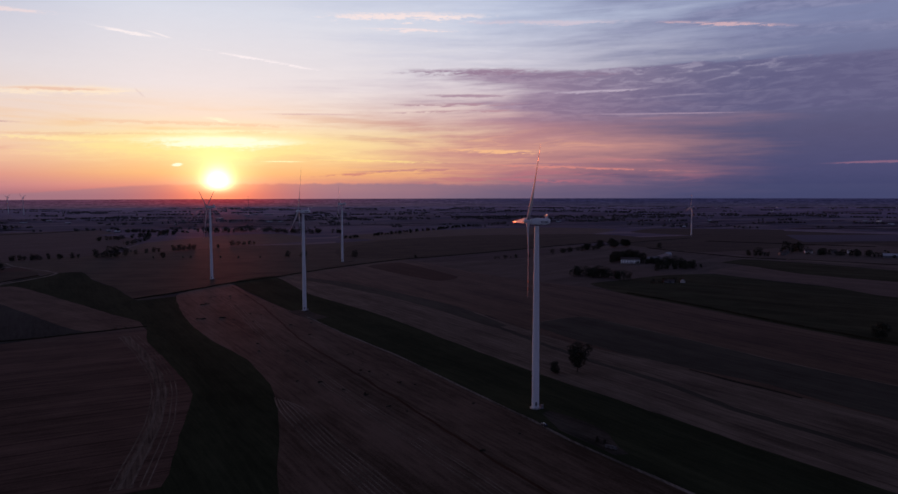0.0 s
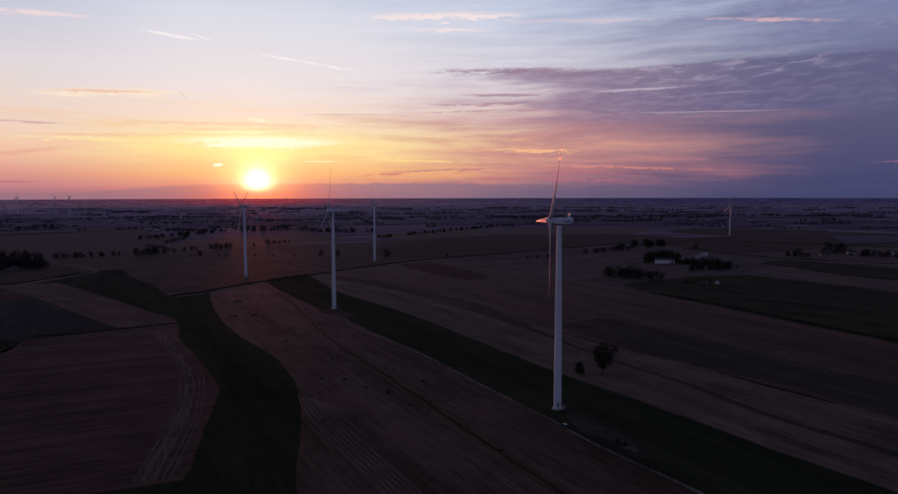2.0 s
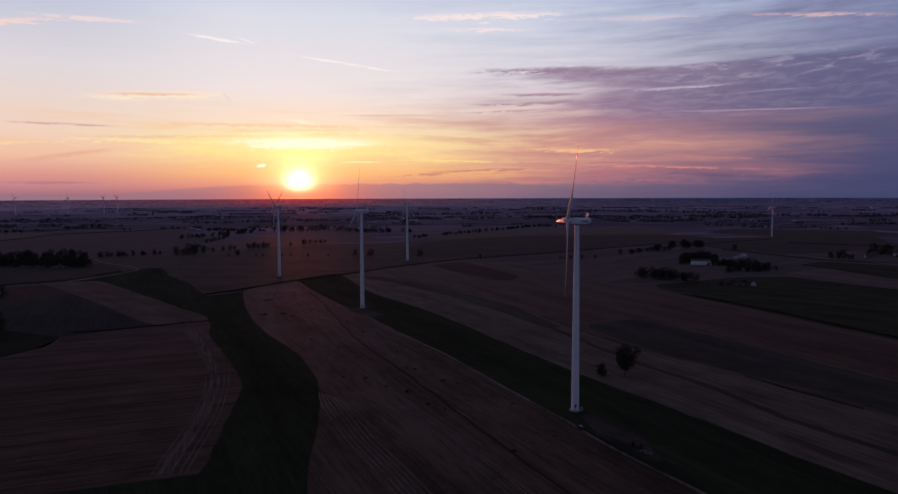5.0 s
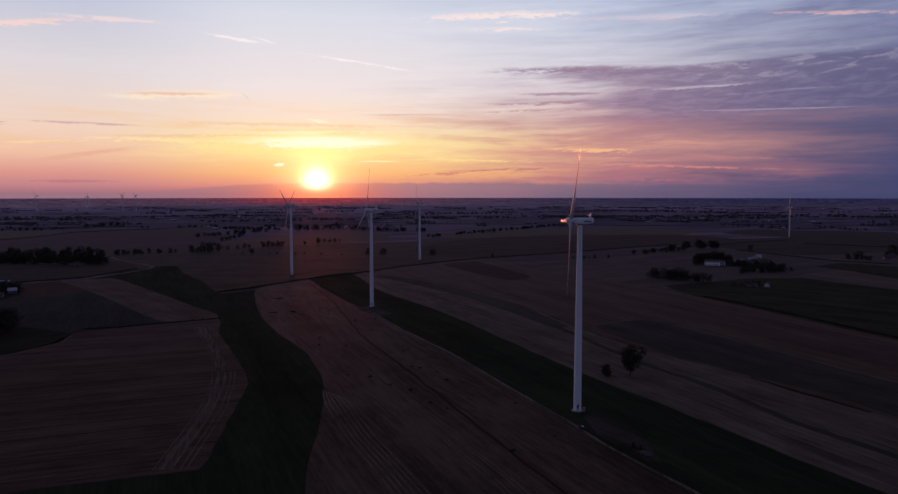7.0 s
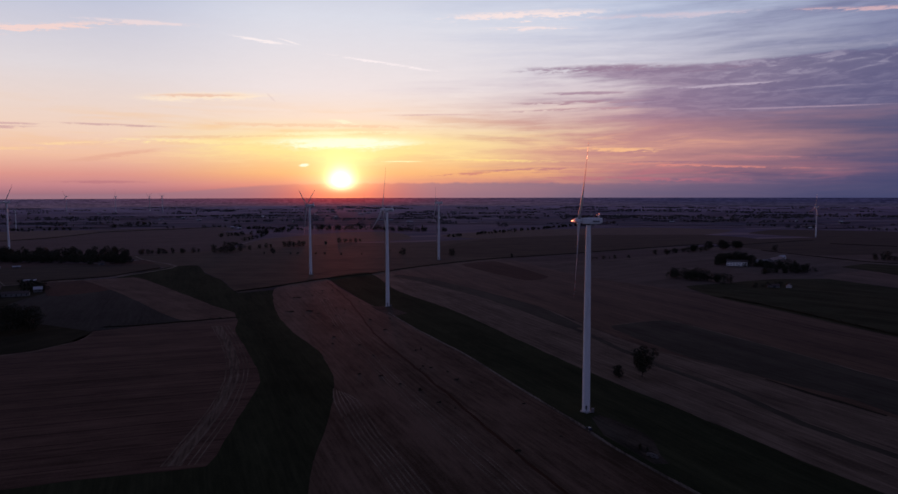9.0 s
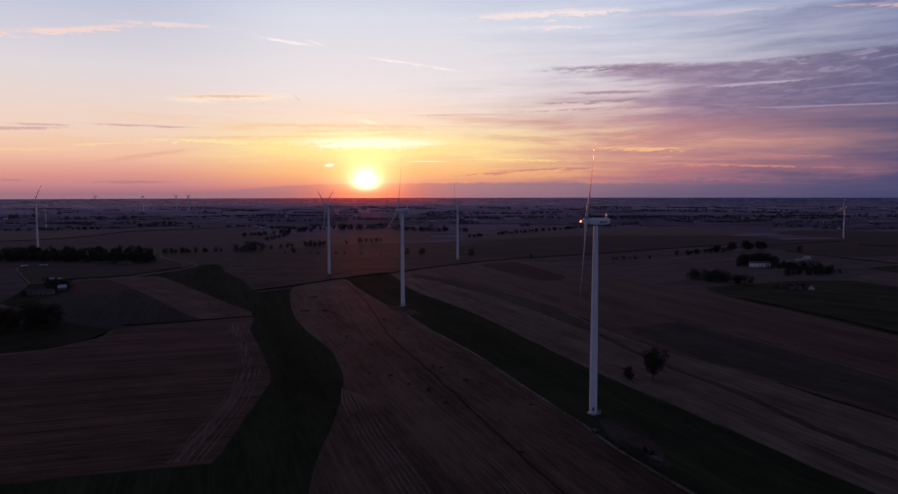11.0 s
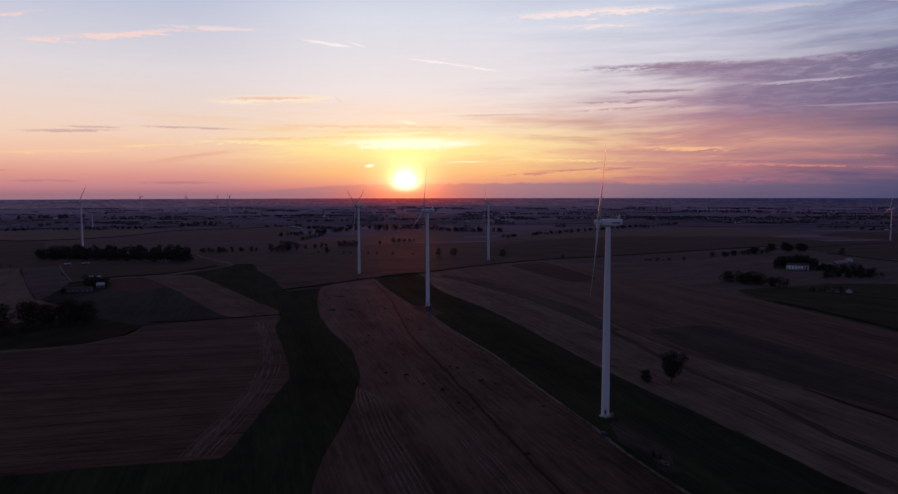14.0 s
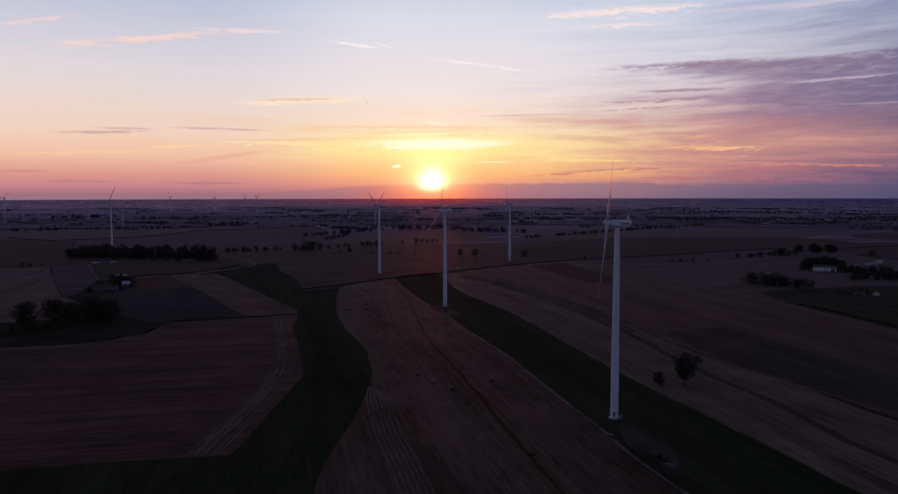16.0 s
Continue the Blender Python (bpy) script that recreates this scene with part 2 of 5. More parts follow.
    disc = k.mul(disc, k.step(el, -0.1, 0.7, 0.15, 1.0))
    halo = k.math("EXPONENT", k.mul(k.mul(dist, dist), -0.17))
    wide = k.math("EXPONENT", k.mul(dist, -0.26))
    glow = k.mix(k.mul(wide, 1.0), (0, 0, 0, 1), (0.28, 0.125, 0.02, 1))
    glow = k.mix(1.0, glow, k.mix(halo, (0, 0, 0, 1), (0.62, 0.46, 0.17, 1)), "ADD")
    glow = k.mix(1.0, glow, k.mix(disc, (0, 0, 0, 1), (2.4, 2.1, 1.3, 1)), "ADD")
    low = k.step(el, -0.2, 1.1, 0.35, 1.0)
    glow = k.mix(1.0, glow, k.xyz(k.step(el, -0.2, 1.1, 0.7, 1.0), low, low), "MULTIPLY")
    sky = k.mix(1.0, sky, glow, "ADD")
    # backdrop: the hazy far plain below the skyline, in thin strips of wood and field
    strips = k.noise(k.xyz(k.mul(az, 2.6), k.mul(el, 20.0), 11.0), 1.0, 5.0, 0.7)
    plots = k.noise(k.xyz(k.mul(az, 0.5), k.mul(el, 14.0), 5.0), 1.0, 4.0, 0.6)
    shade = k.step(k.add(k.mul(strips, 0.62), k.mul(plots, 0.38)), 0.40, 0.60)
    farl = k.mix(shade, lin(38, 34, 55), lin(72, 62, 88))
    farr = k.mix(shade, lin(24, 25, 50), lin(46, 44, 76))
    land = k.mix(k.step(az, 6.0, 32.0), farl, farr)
    # red glare of the sun put into the land colour, strongest below it
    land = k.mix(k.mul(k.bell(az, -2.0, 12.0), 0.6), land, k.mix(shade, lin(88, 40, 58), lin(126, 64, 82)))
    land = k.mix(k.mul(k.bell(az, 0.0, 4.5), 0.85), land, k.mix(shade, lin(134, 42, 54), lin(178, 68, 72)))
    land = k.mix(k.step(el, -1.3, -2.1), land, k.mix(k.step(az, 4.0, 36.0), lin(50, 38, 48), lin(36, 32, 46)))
    # the painted glare fades into duller tones towards the lower edge
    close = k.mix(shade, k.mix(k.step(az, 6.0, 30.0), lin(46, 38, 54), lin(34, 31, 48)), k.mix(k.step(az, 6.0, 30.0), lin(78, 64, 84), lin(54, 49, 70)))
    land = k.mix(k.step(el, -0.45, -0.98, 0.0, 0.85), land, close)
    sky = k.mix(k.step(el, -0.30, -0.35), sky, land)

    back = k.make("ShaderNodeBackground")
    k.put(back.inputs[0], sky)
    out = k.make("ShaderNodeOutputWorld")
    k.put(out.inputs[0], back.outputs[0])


build_sky()
sun = new("sun", bpy.data.lights.new("sun", "SUN"))
sun.data.energy, sun.data.angle, sun.data.color = 1.3, radians(5.0), (1.0, 0.20, 0.09)
sa, se = radians(SUN_AZ), radians(SUN_EL)
toward_sun = Vector((math.sin(sa) * math.cos(se), math.cos(sa) * math.cos(se), math.sin(se)))
sun.matrix_world = look(toward_sun * 1000, (0, 0, 0))

# ---- materials ----


def material(name, build, rough=0.9, metal=0.0, spec=0.25):
    m = bpy.data.materials.new(name)
    m.use_nodes = True
    k = Nodes(m.node_tree)
    b = m.node_tree.nodes["Principled BSDF"]
    b.inputs["Roughness"].default_value = rough
    b.inputs["Metallic"].default_value = metal
    b.inputs["Specular IOR Level"].default_value = spec
    build(k, b)
    return m


def world_place(k):
    return k.make("ShaderNodeNewGeometry").outputs["Position"]


def turned(k, vec, heading):
    """Coordinates across and along a heading (degrees clockwise from north)."""
    n = k.make("ShaderNodeVectorRotate")
    n.rotation_type = "Z_AXIS"
    k.put(n.inputs["Vector"], vec)
    n.inputs["Angle"].default_value = radians(heading)
    s = k.make("ShaderNodeSeparateXYZ")
    k.put(s.inputs[0], n.outputs[0])
    return s.outputs[0], s.outputs[1]


def bump(k, b, height, strength=0.4, distance=0.2):
    n = k.make("ShaderNodeBump")
    n.inputs["Strength"].default_value, n.inputs["Distance"].default_value = strength, distance
    k.put(n.inputs["Height"], height)
    k.put(b.inputs["Normal"], n.outputs[0])


def haze_gloss(k, b, amount, power=9.0, rough=0.6, misty=False):
    """A soft tinted sheen at low angles reflects the low sky, in place of haze."""
    b.inputs["Specular IOR Level"].default_value = 0.0
    lw = k.make("ShaderNodeLayerWeight")
    lw.inputs["Blend"].default_value = 0.5
    g = k.make("ShaderNodeBsdfGlossy")
    g.inputs["Color"].default_value = (0.95, 0.74, 0.80, 1)
    g.inputs["Roughness"].default_value = rough
    mixer = k.make("ShaderNodeMixShader")
    if misty:   # haze put into the sheen: stronger and lilac where the far plain rises
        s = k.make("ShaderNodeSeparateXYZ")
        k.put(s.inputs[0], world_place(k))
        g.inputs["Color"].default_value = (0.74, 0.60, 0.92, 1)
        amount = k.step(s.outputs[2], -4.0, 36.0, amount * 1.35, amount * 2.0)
    k.put(mixer.inputs[0], k.mul(k.math("POWER", lw.outputs["Facing"], power), amount))
    k.put(mixer.inputs[1], b.outputs[0])
    k.put(mixer.inputs[2], g.outputs[0])
    k.put(k.t.nodes["Material Output"].inputs[0], mixer.outputs[0])


def field_mat(name, dark, light, heading=31.0, row=2.4, rows=0.5, tram=0.0, patch=0.5, spec=0.2, misty=False):
    """Ploughed, cropped or stubble land: rows along a heading, tramlines, patches and speckle."""

    def build(k, b):
        p = world_place(k)
        u, v = turned(k, p, heading)
        wob = k.mul(k.sub(k.noise(p, 0.010, 3.0), 0.5), 5.0)
        uu = k.add(u, wob)
        lines = k.noise(k.xyz(k.math("DIVIDE", uu, row), k.mul(v, 0.012), 0.0), 1.0, 3.0, 0.65)
        broad = k.noise(k.xyz(k.mul(uu, 0.045), k.mul(v, 0.004), 2.0), 1.0, 4.0, 0.55)
        blot = k.noise(p, 0.021, 5.0, 0.6)
        grain = k.noise(p, 0.9, 4.0, 0.7)
        f = k.add(k.mul(k.sub(lines, 0.5), rows * 3.0), k.mul(k.sub(blot, 0.5), patch * 1.6))
        f = k.add(f, k.mul(k.sub(broad, 0.5), 2.0))
        fleck = k.noise(k.xyz(k.mul(uu, 0.32), k.mul(v, 0.055), 6.0), 1.0, 4.0, 0.65)
        f = k.add(f, k.mul(k.sub(grain, 0.5), 1.0))
        f = k.add(f, k.mul(k.sub(fleck, 0.5), 1.3))
        col = k.mix(k.math("ADD", f, 0.5, clamp=True), dark + (1,), light + (1,))
        if tram:
            t = k.math("PINGPONG", uu, tram / 2)
            col = k.mix(k.mul(k.step(t, 0.9, 0.3), 0.55), col, tuple(c * 0.45 for c in dark) + (1,))
        k.put(b.inputs["Base Color"], col)
        bump(k, b, k.add(lines, grain), 0.15, 0.1)
        haze_gloss(k, b, spec * 1.25, 20.0 if misty else 9.0, 0.62, misty)

    return material(name, build, 0.92)


def plain_mat(name, colour, rough=0.6, metal=0.0, var=0.15, scale=0.6, spec=0.4):
    def build(k, b):
        p = k.make("ShaderNodeTexCoord").outputs["Object"]
        n = k.add(k.mul(k.noise(p, scale, 5.0, 0.6), 0.6), k.mul(k.noise(p, scale * 9, 3.0), 0.4))
        lo, hi = (tuple(c * s for c in colour) + (1,) for s in (1 - var, 1 + var))
        k.put(b.inputs["Base Color"], k.mix(k.step(n, 0.3, 0.7), lo, hi))
        bump(k, b, n, 0.15, 0.05)

    return material(name, build, rough, metal, spec)


def leaf_mat(name, a, c):
    def build(k, b):
        r = k.make("ShaderNodeNewGeometry").outputs["Random Per Island"]
        o = k.make("ShaderNodeObjectInfo").outputs["Random"]
        k.put(b.inputs["Base Color"], k.mix(k.math("FRACT", k.add(r, o)), a + (1,), c + (1,)))

    return material(name, build, 0.85, 0.0, 0.1)


def patchwork(k, b):
    """Far farmland: long narrow plots, each with its own crop."""
    p = world_place(k)
    u, v = turned(k, p, 62.0)
    wob = k.mul(k.sub(k.noise(p, 0.0012, 3.0), 0.5), 500.0)
    cell = k.xyz(k.math("DIVIDE", k.add(u, wob), 62.0), k.math("DIVIDE", k.add(v, wob), 340.0))
    vo = k.make("ShaderNodeTexVoronoi")
    vo.voronoi_dimensions, vo.distance = "2D", "CHEBYCHEV"
    k.put(vo.inputs["Vector"], cell)
    vo.inputs["Scale"].default_value, vo.inputs["Randomness"].default_value = 1.0, 0.75
    pick = k.make("ShaderNodeSeparateXYZ")
    k.put(pick.inputs[0], vo.outputs["Color"])
    crop = k.ramp(pick.outputs[0], [(0.0, (0.029, 0.026, 0.017, 1)), (0.20, (0.086, 0.060, 0.044, 1)), (0.40, (0.046, 0.038, 0.029, 1)),
                                    (0.56, (0.154, 0.112, 0.082, 1)), (0.68, (0.033, 0.029, 0.024, 1)), (0.84, (0.070, 0.052, 0.038, 1))], "CONSTANT")
    fine = k.noise(k.xyz(k.mul(u, 0.05), k.mul(v, 0.006)), 1.0, 4.0, 0.6)
    blot = k.noise(p, 0.004, 5.0, 0.6)
    col = k.mix(k.step(k.add(k.mul(fine, 0.6), k.mul(blot, 0.5)), 0.3, 0.8, 0.0, 1.0), k.mix(0.4, crop, (0.03, 0.025, 0.026, 1)), crop)
    k.put(b.inputs["Base Color"], col)
    # the sheen stands in for haze over the far plots
    haze_gloss(k, b, 0.27, 20.0, 0.62, True)


M = {
    "land": material("far_farmland", patchwork, 0.85, 0.0, 0.12),
    "plough": field_mat("ploughed_brown_soil", (0.046, 0.029, 0.021), (0.124, 0.076, 0.058), 62.0, 2.6, 0.5, 17.0, 0.6, 0.10),
    "stubble": field_mat("red_brown_stubble", (0.044, 0.030, 0.020), (0.128, 0.086, 0.064), -31.0, 2.2, 0.5, 0.0, 0.7, 0.115),
    "straw": field_mat("pale_straw_stubble", (0.062, 0.046, 0.034), (0.162, 0.120, 0.090), -31.0, 2.0, 0.8, 0.0, 0.9, 0.09),
    "brown": field_mat("brown_field", (0.046, 0.030, 0.021), (0.114, 0.073, 0.049), -29.0, 3.0, 0.6, 24.0, 0.6, 0.125),
    "umber": field_mat("dark_umber_field", (0.033, 0.018, 0.012), (0.061, 0.033, 0.021), -30.0, 3.0, 0.4, 0.0, 0.6, 0.085),
    "crop": field_mat("dark_green_crop", (0.019, 0.0215, 0.012), (0.041, 0.044, 0.024), -31.0, 1.6, 0.4, 0.0, 0.6, 0.026),
    "grass": field_mat("rough_grass", (0.018, 0.018, 0.011), (0.042, 0.038, 0.024), 10.0, 3.0, 0.2, 0.0, 1.0, 0.026),
    "slate": field_mat("grey_green_crop", (0.021, 0.023, 0.020), (0.044, 0.045, 0.038), -31.0, 2.5, 0.5, 0.0, 0.9, 0.065),
    "root": field_mat("grey_root_crop", (0.034, 0.030, 0.023), (0.070, 0.062, 0.046), -31.0, 2.5, 0.5, 0.0, 0.8, 0.075),
    "olive": field_mat("olive_pasture", (0.032, 0.026, 0.017), (0.070, 0.054, 0.036), 80.0, 3.0, 0.5, 0.0, 1.4, 0.09),
    "mauve": field_mat("mauve_grey_stubble", (0.052, 0.040, 0.033), (0.106, 0.080, 0.066), 40.0, 3.0, 0.4, 0.0, 1.0, 0.085),
    "tan": field_mat("tan_stubble", (0.058, 0.038, 0.028), (0.142, 0.095, 0.070), -52.0, 2.2, 0.4, 0.0, 1.1, 0.085),
    "gravel": field_mat("pale_gravel", (0.060, 0.048, 0.038), (0.215, 0.180, 0.148), 0.0, 0.8, 0.6, 0.0, 1.2, 0.085),
    "pad": field_mat("trampled_pad_soil", (0.024, 0.021, 0.016), (0.076, 0.062, 0.049), -31.0, 1.4, 0.4, 0.0, 2.4, 0.075),
    "rut": field_mat("pale_wheel_rut", (0.060, 0.046, 0.034), (0.185, 0.142, 0.108), 20.0, 1.0, 0.3, 0.0, 0.8, 0.085),
    "headland": field_mat("worn_pale_headland", (0.050, 0.035, 0.026), (0.150, 0.108, 0.080), -25.0, 1.4, 0.8, 0.0, 1.2, 0.085),
    "plum": field_mat("plum_brown_soil", (0.036, 0.027, 0.026), (0.076, 0.055, 0.052), 40.0, 4.0, 0.4, 0.0, 0.9, 0.09),
    "dun": field_mat("dun_pasture", (0.040, 0.030, 0.021), (0.084, 0.062, 0.042), 62.0, 4.0, 0.4, 0.0, 0.9, 0.11),
    "dusk": field_mat("dark_olive_meadow", (0.026, 0.021, 0.014), (0.054, 0.043, 0.028), 62.0, 4.0, 0.3, 0.0, 0.9, 0.075),
    "moss": field_mat("mossy_green_crop", (0.024, 0.024, 0.013), (0.056, 0.052, 0.029), -50.0, 3.0, 0.8, 0.0, 1.0, 0.034),
    # far crops: haze put in as paler, flatter colour and a stronger sheen
    "far_straw": field_mat("hazed_pale_stubble", (0.105, 0.080, 0.066), (0.180, 0.140, 0.115), 62.0, 6.0, 0.5, 0.0, 0.9, 0.21, True),
    "far_rose": field_mat("hazed_brown_stubble", (0.075, 0.052, 0.044), (0.120, 0.084, 0.070), 62.0, 6.0, 0.4, 0.0, 0.6, 0.19, True),
    "far_green": field_mat("hazed_green_crop", (0.034, 0.034, 0.026), (0.058, 0.056, 0.042), 62.0, 6.0, 0.4, 0.0, 0.6, 0.19, True),
    "far_dull": field_mat("hazed_dull_pasture", (0.052, 0.043, 0.036), (0.088, 0.072, 0.058), 62.0, 6.0, 0.4, 0.0, 0.6, 0.20, True),
    "rubble": plain_mat("weathered_rubble", (0.11, 0.10, 0.095), 0.9, 0.0, 0.3, 1.5, 0.1),
    "soil": field_mat("dark_soil", (0.014, 0.012, 0.007), (0.035, 0.027, 0.016), 20.0, 1.0, 0.3, 0.0, 0.9, 0.085),
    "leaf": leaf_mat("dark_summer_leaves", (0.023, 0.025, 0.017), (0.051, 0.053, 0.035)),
    # leaves of the far trees: haze put into a paler, greyer base colour
    "hazed_leaf": leaf_mat("haze_paled_leaves", (0.085, 0.078, 0.082), (0.145, 0.132, 0.136)),
    "bark": plain_mat("bark", (0.06, 0.045, 0.036), 0.9, 0, 0.3, 3.0),
    "steel": plain_mat("painted_turbine_steel", (0.70, 0.71, 0.73), 0.55, 0.0, 0.05, 0.25, 0.25),
    "blade": plain_mat("white_blade_gelcoat", (0.47, 0.455, 0.46), 0.6, 0.0, 0.05, 0.2, 0.15),
    "red": plain_mat("red_band_paint", (0.50, 0.04, 0.03), 0.35, 0.0, 0.08, 0.4),
    "dark": plain_mat("dark_grey_metal", (0.05, 0.055, 0.07), 0.5, 0.3, 0.1, 1.0),
    "concrete": plain_mat("concrete", (0.32, 0.31, 0.30), 0.9, 0.0, 0.2, 1.5, 0.2),
    "render": plain_mat("white_render", (0.82, 0.80, 0.78), 0.85, 0.0, 0.12, 0.8, 0.2),
    "greywall": plain_mat("grey_render", (0.17, 0.165, 0.17), 0.85, 0.0, 0.15, 0.8, 0.2),
    "brick": plain_mat("red_brick", (0.24, 0.11, 0.085), 0.9, 0.0, 0.2, 2.0, 0.2),
    "tile": plain_mat("dark_roof_tile", (0.075, 0.055, 0.052), 0.8, 0.0, 0.25, 2.0, 0.25),
    "tin": plain_mat("grey_sheet_roof", (0.40, 0.40, 0.43), 0.6, 0.2, 0.15, 1.0, 0.5),
    "dull_tin": plain_mat("dull_sheet_roof", (0.17, 0.16, 0.165), 0.7, 0.0, 0.2, 1.0, 0.3),
    "rose_tin": plain_mat("faded_rosy_sheet_roof", (0.27, 0.19, 0.175), 0.8, 0.0, 0.2, 0.6, 0.2),
    "pebble": plain_mat("pebbledash_wall", (0.46, 0.45, 0.44), 0.9, 0.0, 0.18, 1.2, 0.2),
    "glass": material("window_glass", lambda k, b: k.put(b.inputs["Base Color"], (0.02, 0.025, 0.03, 1)), 0.08, 0.0, 0.6),
    "lamp_red": plain_mat("red_lamp_lens", (0.45, 0.03, 0.02), 0.2, 0.0, 0.05, 1.0),
    "paint": plain_mat("dark_blue_car_paint", (0.03, 0.035, 0.05), 0.25, 0.2, 0.1, 1.0, 0.6),
    "rubber": plain_mat("tyre_rubber", (0.02, 0.02, 0.02), 0.8, 0.0, 0.2, 2.0),
}

# ---- building helpers ----
EYE, FLAT, RIM, RISE = 117.0, 2600.0, 4900.0, 0.0152   # eye height; how far the plain is level; its rim; its slope beyond


def settle(x, y):
    """The plain is level to FLAT and then rises gently to the skyline at RIM. Place and scale of what stands at x, y."""
    dx, dy = x - 37.0, y
    d = math.hypot(dx, dy)
    if d <= FLAT:
        return x, y, 0.0, 1.0
    r = (EYE + RISE * FLAT) / (EYE / d + RISE)
    s = r / d
    return 37.0 + dx * s, dy * s, EYE - EYE * s, s


def mesh_of(bm, name, *mats, smooth=False):
    me = bpy.data.meshes.new(name)
    bm.to_mesh(me)
    bm.free()
    for m in mats:
        me.materials.append(m)
    if smooth:
        me.shade_smooth()
    return me


def part(name, bm, mats, parent=None, label="", smooth=False):
    """Link a bmesh (or a ready mesh) as one mesh object under a thing."""
    mats = mats if isinstance(mats, tuple) else (mats,)
    me = bm if isinstance(bm, bpy.types.Mesh) else mesh_of(bm, name, *mats, smooth=smooth)
    ob = new(name, me)
    ob.parent = parent
    return tagged(ob, label)


def box(bm, cx, cy, cz, sx, sy, sz, bevel=0.0):
    r = bmesh.ops.create_cube(bm, size=1.0, matrix=Matrix.LocRotScale((cx, cy, cz), None, (sx, sy, sz)))
    if bevel:
        es = list({e for v in r["verts"] for e in v.link_edges})
        bmesh.ops.bevel(bm, geom=es, offset=bevel, segments=2, affect="EDGES", profile=0.5)
    return bm


def lathe(bm, profile, n=32, m=Matrix.Identity(4)):
    """Turn (radius, height) pairs round z."""
    rings = [[bm.verts.new(m @ Vector((r * math.cos(2 * math.pi * i / n), r * math.sin(2 * math.pi * i / n), z))) for i in range(n)] for r, z in profile]
    for a, b in zip(rings, rings[1:]):
        for i in range(n):
            bm.faces.new((a[i], a[(i + 1) % n], b[(i + 1) % n], b[i]))
    bm.faces.new(rings[0][::-1])
    bm.faces.new(rings[-1])
    return bm


def curve_through(pts, step=12.0, closed=False, wander=0.0):
    """A smooth line through plan points, cut into short steps that wander a little."""
    p = [np.array(q, float) for q in pts]
    n = len(p)
    out = []
    for i in range(n if closed else n - 1):
        a, b = p[i], p[(i + 1) % n]
        a0 = p[i - 1] if closed or i else 2 * a - b
        b1 = p[(i + 2) % n] if closed or i + 2 < n else 2 * b - a
        m = max(1, int(np.linalg.norm(b - a) / step))
        for j in range(m):
            t = j / m
            q = 0.5 * (2 * a + (b - a0) * t + (2 * a0 - 5 * a + 4 * b - b1) * t * t + (3 * a - a0 - 3 * b + b1) * t ** 3)
            s = a + (b - a) * t
            q = 0.45 * q + 0.55 * s
            if wander:
                q = q + wander * np.array([noise.noise((q[0] * 0.05, q[1] * 0.05, 1.0)), noise.noise((q[0] * 0.05, q[1] * 0.05, 9.0))])
            out.append(q)
    if not closed:
        out.append(p[-1])
    return out


LIE = 0.35   # how far the plots stand proud of each other


def field(name, label, mat, top, *outline, wander=1.4):
    """A plot of land: a low slab with an uneven outline."""
    pts = curve_through(outline, 14.0, True, wander)
    top *= LIE
    bm = bmesh.new()
    up = [bm.verts.new((x, y, top)) for x, y in pts]
    low = [bm.verts.new((x, y, -0.4)) for x, y in pts]
    f = bm.faces.new(up)
    if f.normal.z < 0 or sum(a.co.x * b.co.y - b.co.x * a.co.y for a, b in zip(up, up[1:] + up[:1])) < 0:
        f.normal_flip()
    for i in range(len(up)):
        j = (i + 1) % len(up)
        bm.faces.new((low[i], low[j], up[j], up[i]))
    bmesh.ops.triangulate(bm, faces=[f])
    ob = part(name, bm, M[mat])
    return tagged(ob, label, "field", kind="structure")


def ribbon(name, label, mat, pts, width, top, parent=None, wander=1.0, crown=0.0, category="track", step=8.0, kind="structure"):
    """A strip of ground along a line: track, bank, rut."""
    line = curve_through(pts, step, False, wander)
    top *= LIE
    bm = bmesh.new()
    rows = []
    for i, q in enumerate(line):
        d = line[min(i + 1, len(line) - 1)] - line[max(i - 1, 0)]
        n = np.array([-d[1], d[0]]) / (np.linalg.norm(d) + 1e-9)
        w = width * (0.85 + 0.3 * noise.noise((q[0] * 0.11, q[1] * 0.11, 4.0)))
        rows.append([bm.verts.new((*(q + n * w * s), z)) for s, z in ((-0.62, -0.3), (-0.5, top), (0, top + crown), (0.5, top), (0.62, -0.3))])
    for a, b in zip(rows, rows[1:]):
        for i in range(4):
            bm.faces.new((a[i], a[i + 1], b[i + 1], b[i]))
    bmesh.ops.recalc_face_normals(bm, faces=bm.faces[:])
    ob = part(name, bm, M[mat], parent, label if parent else "")
    return ob if parent else tagged(ob, label, category, kind=kind)


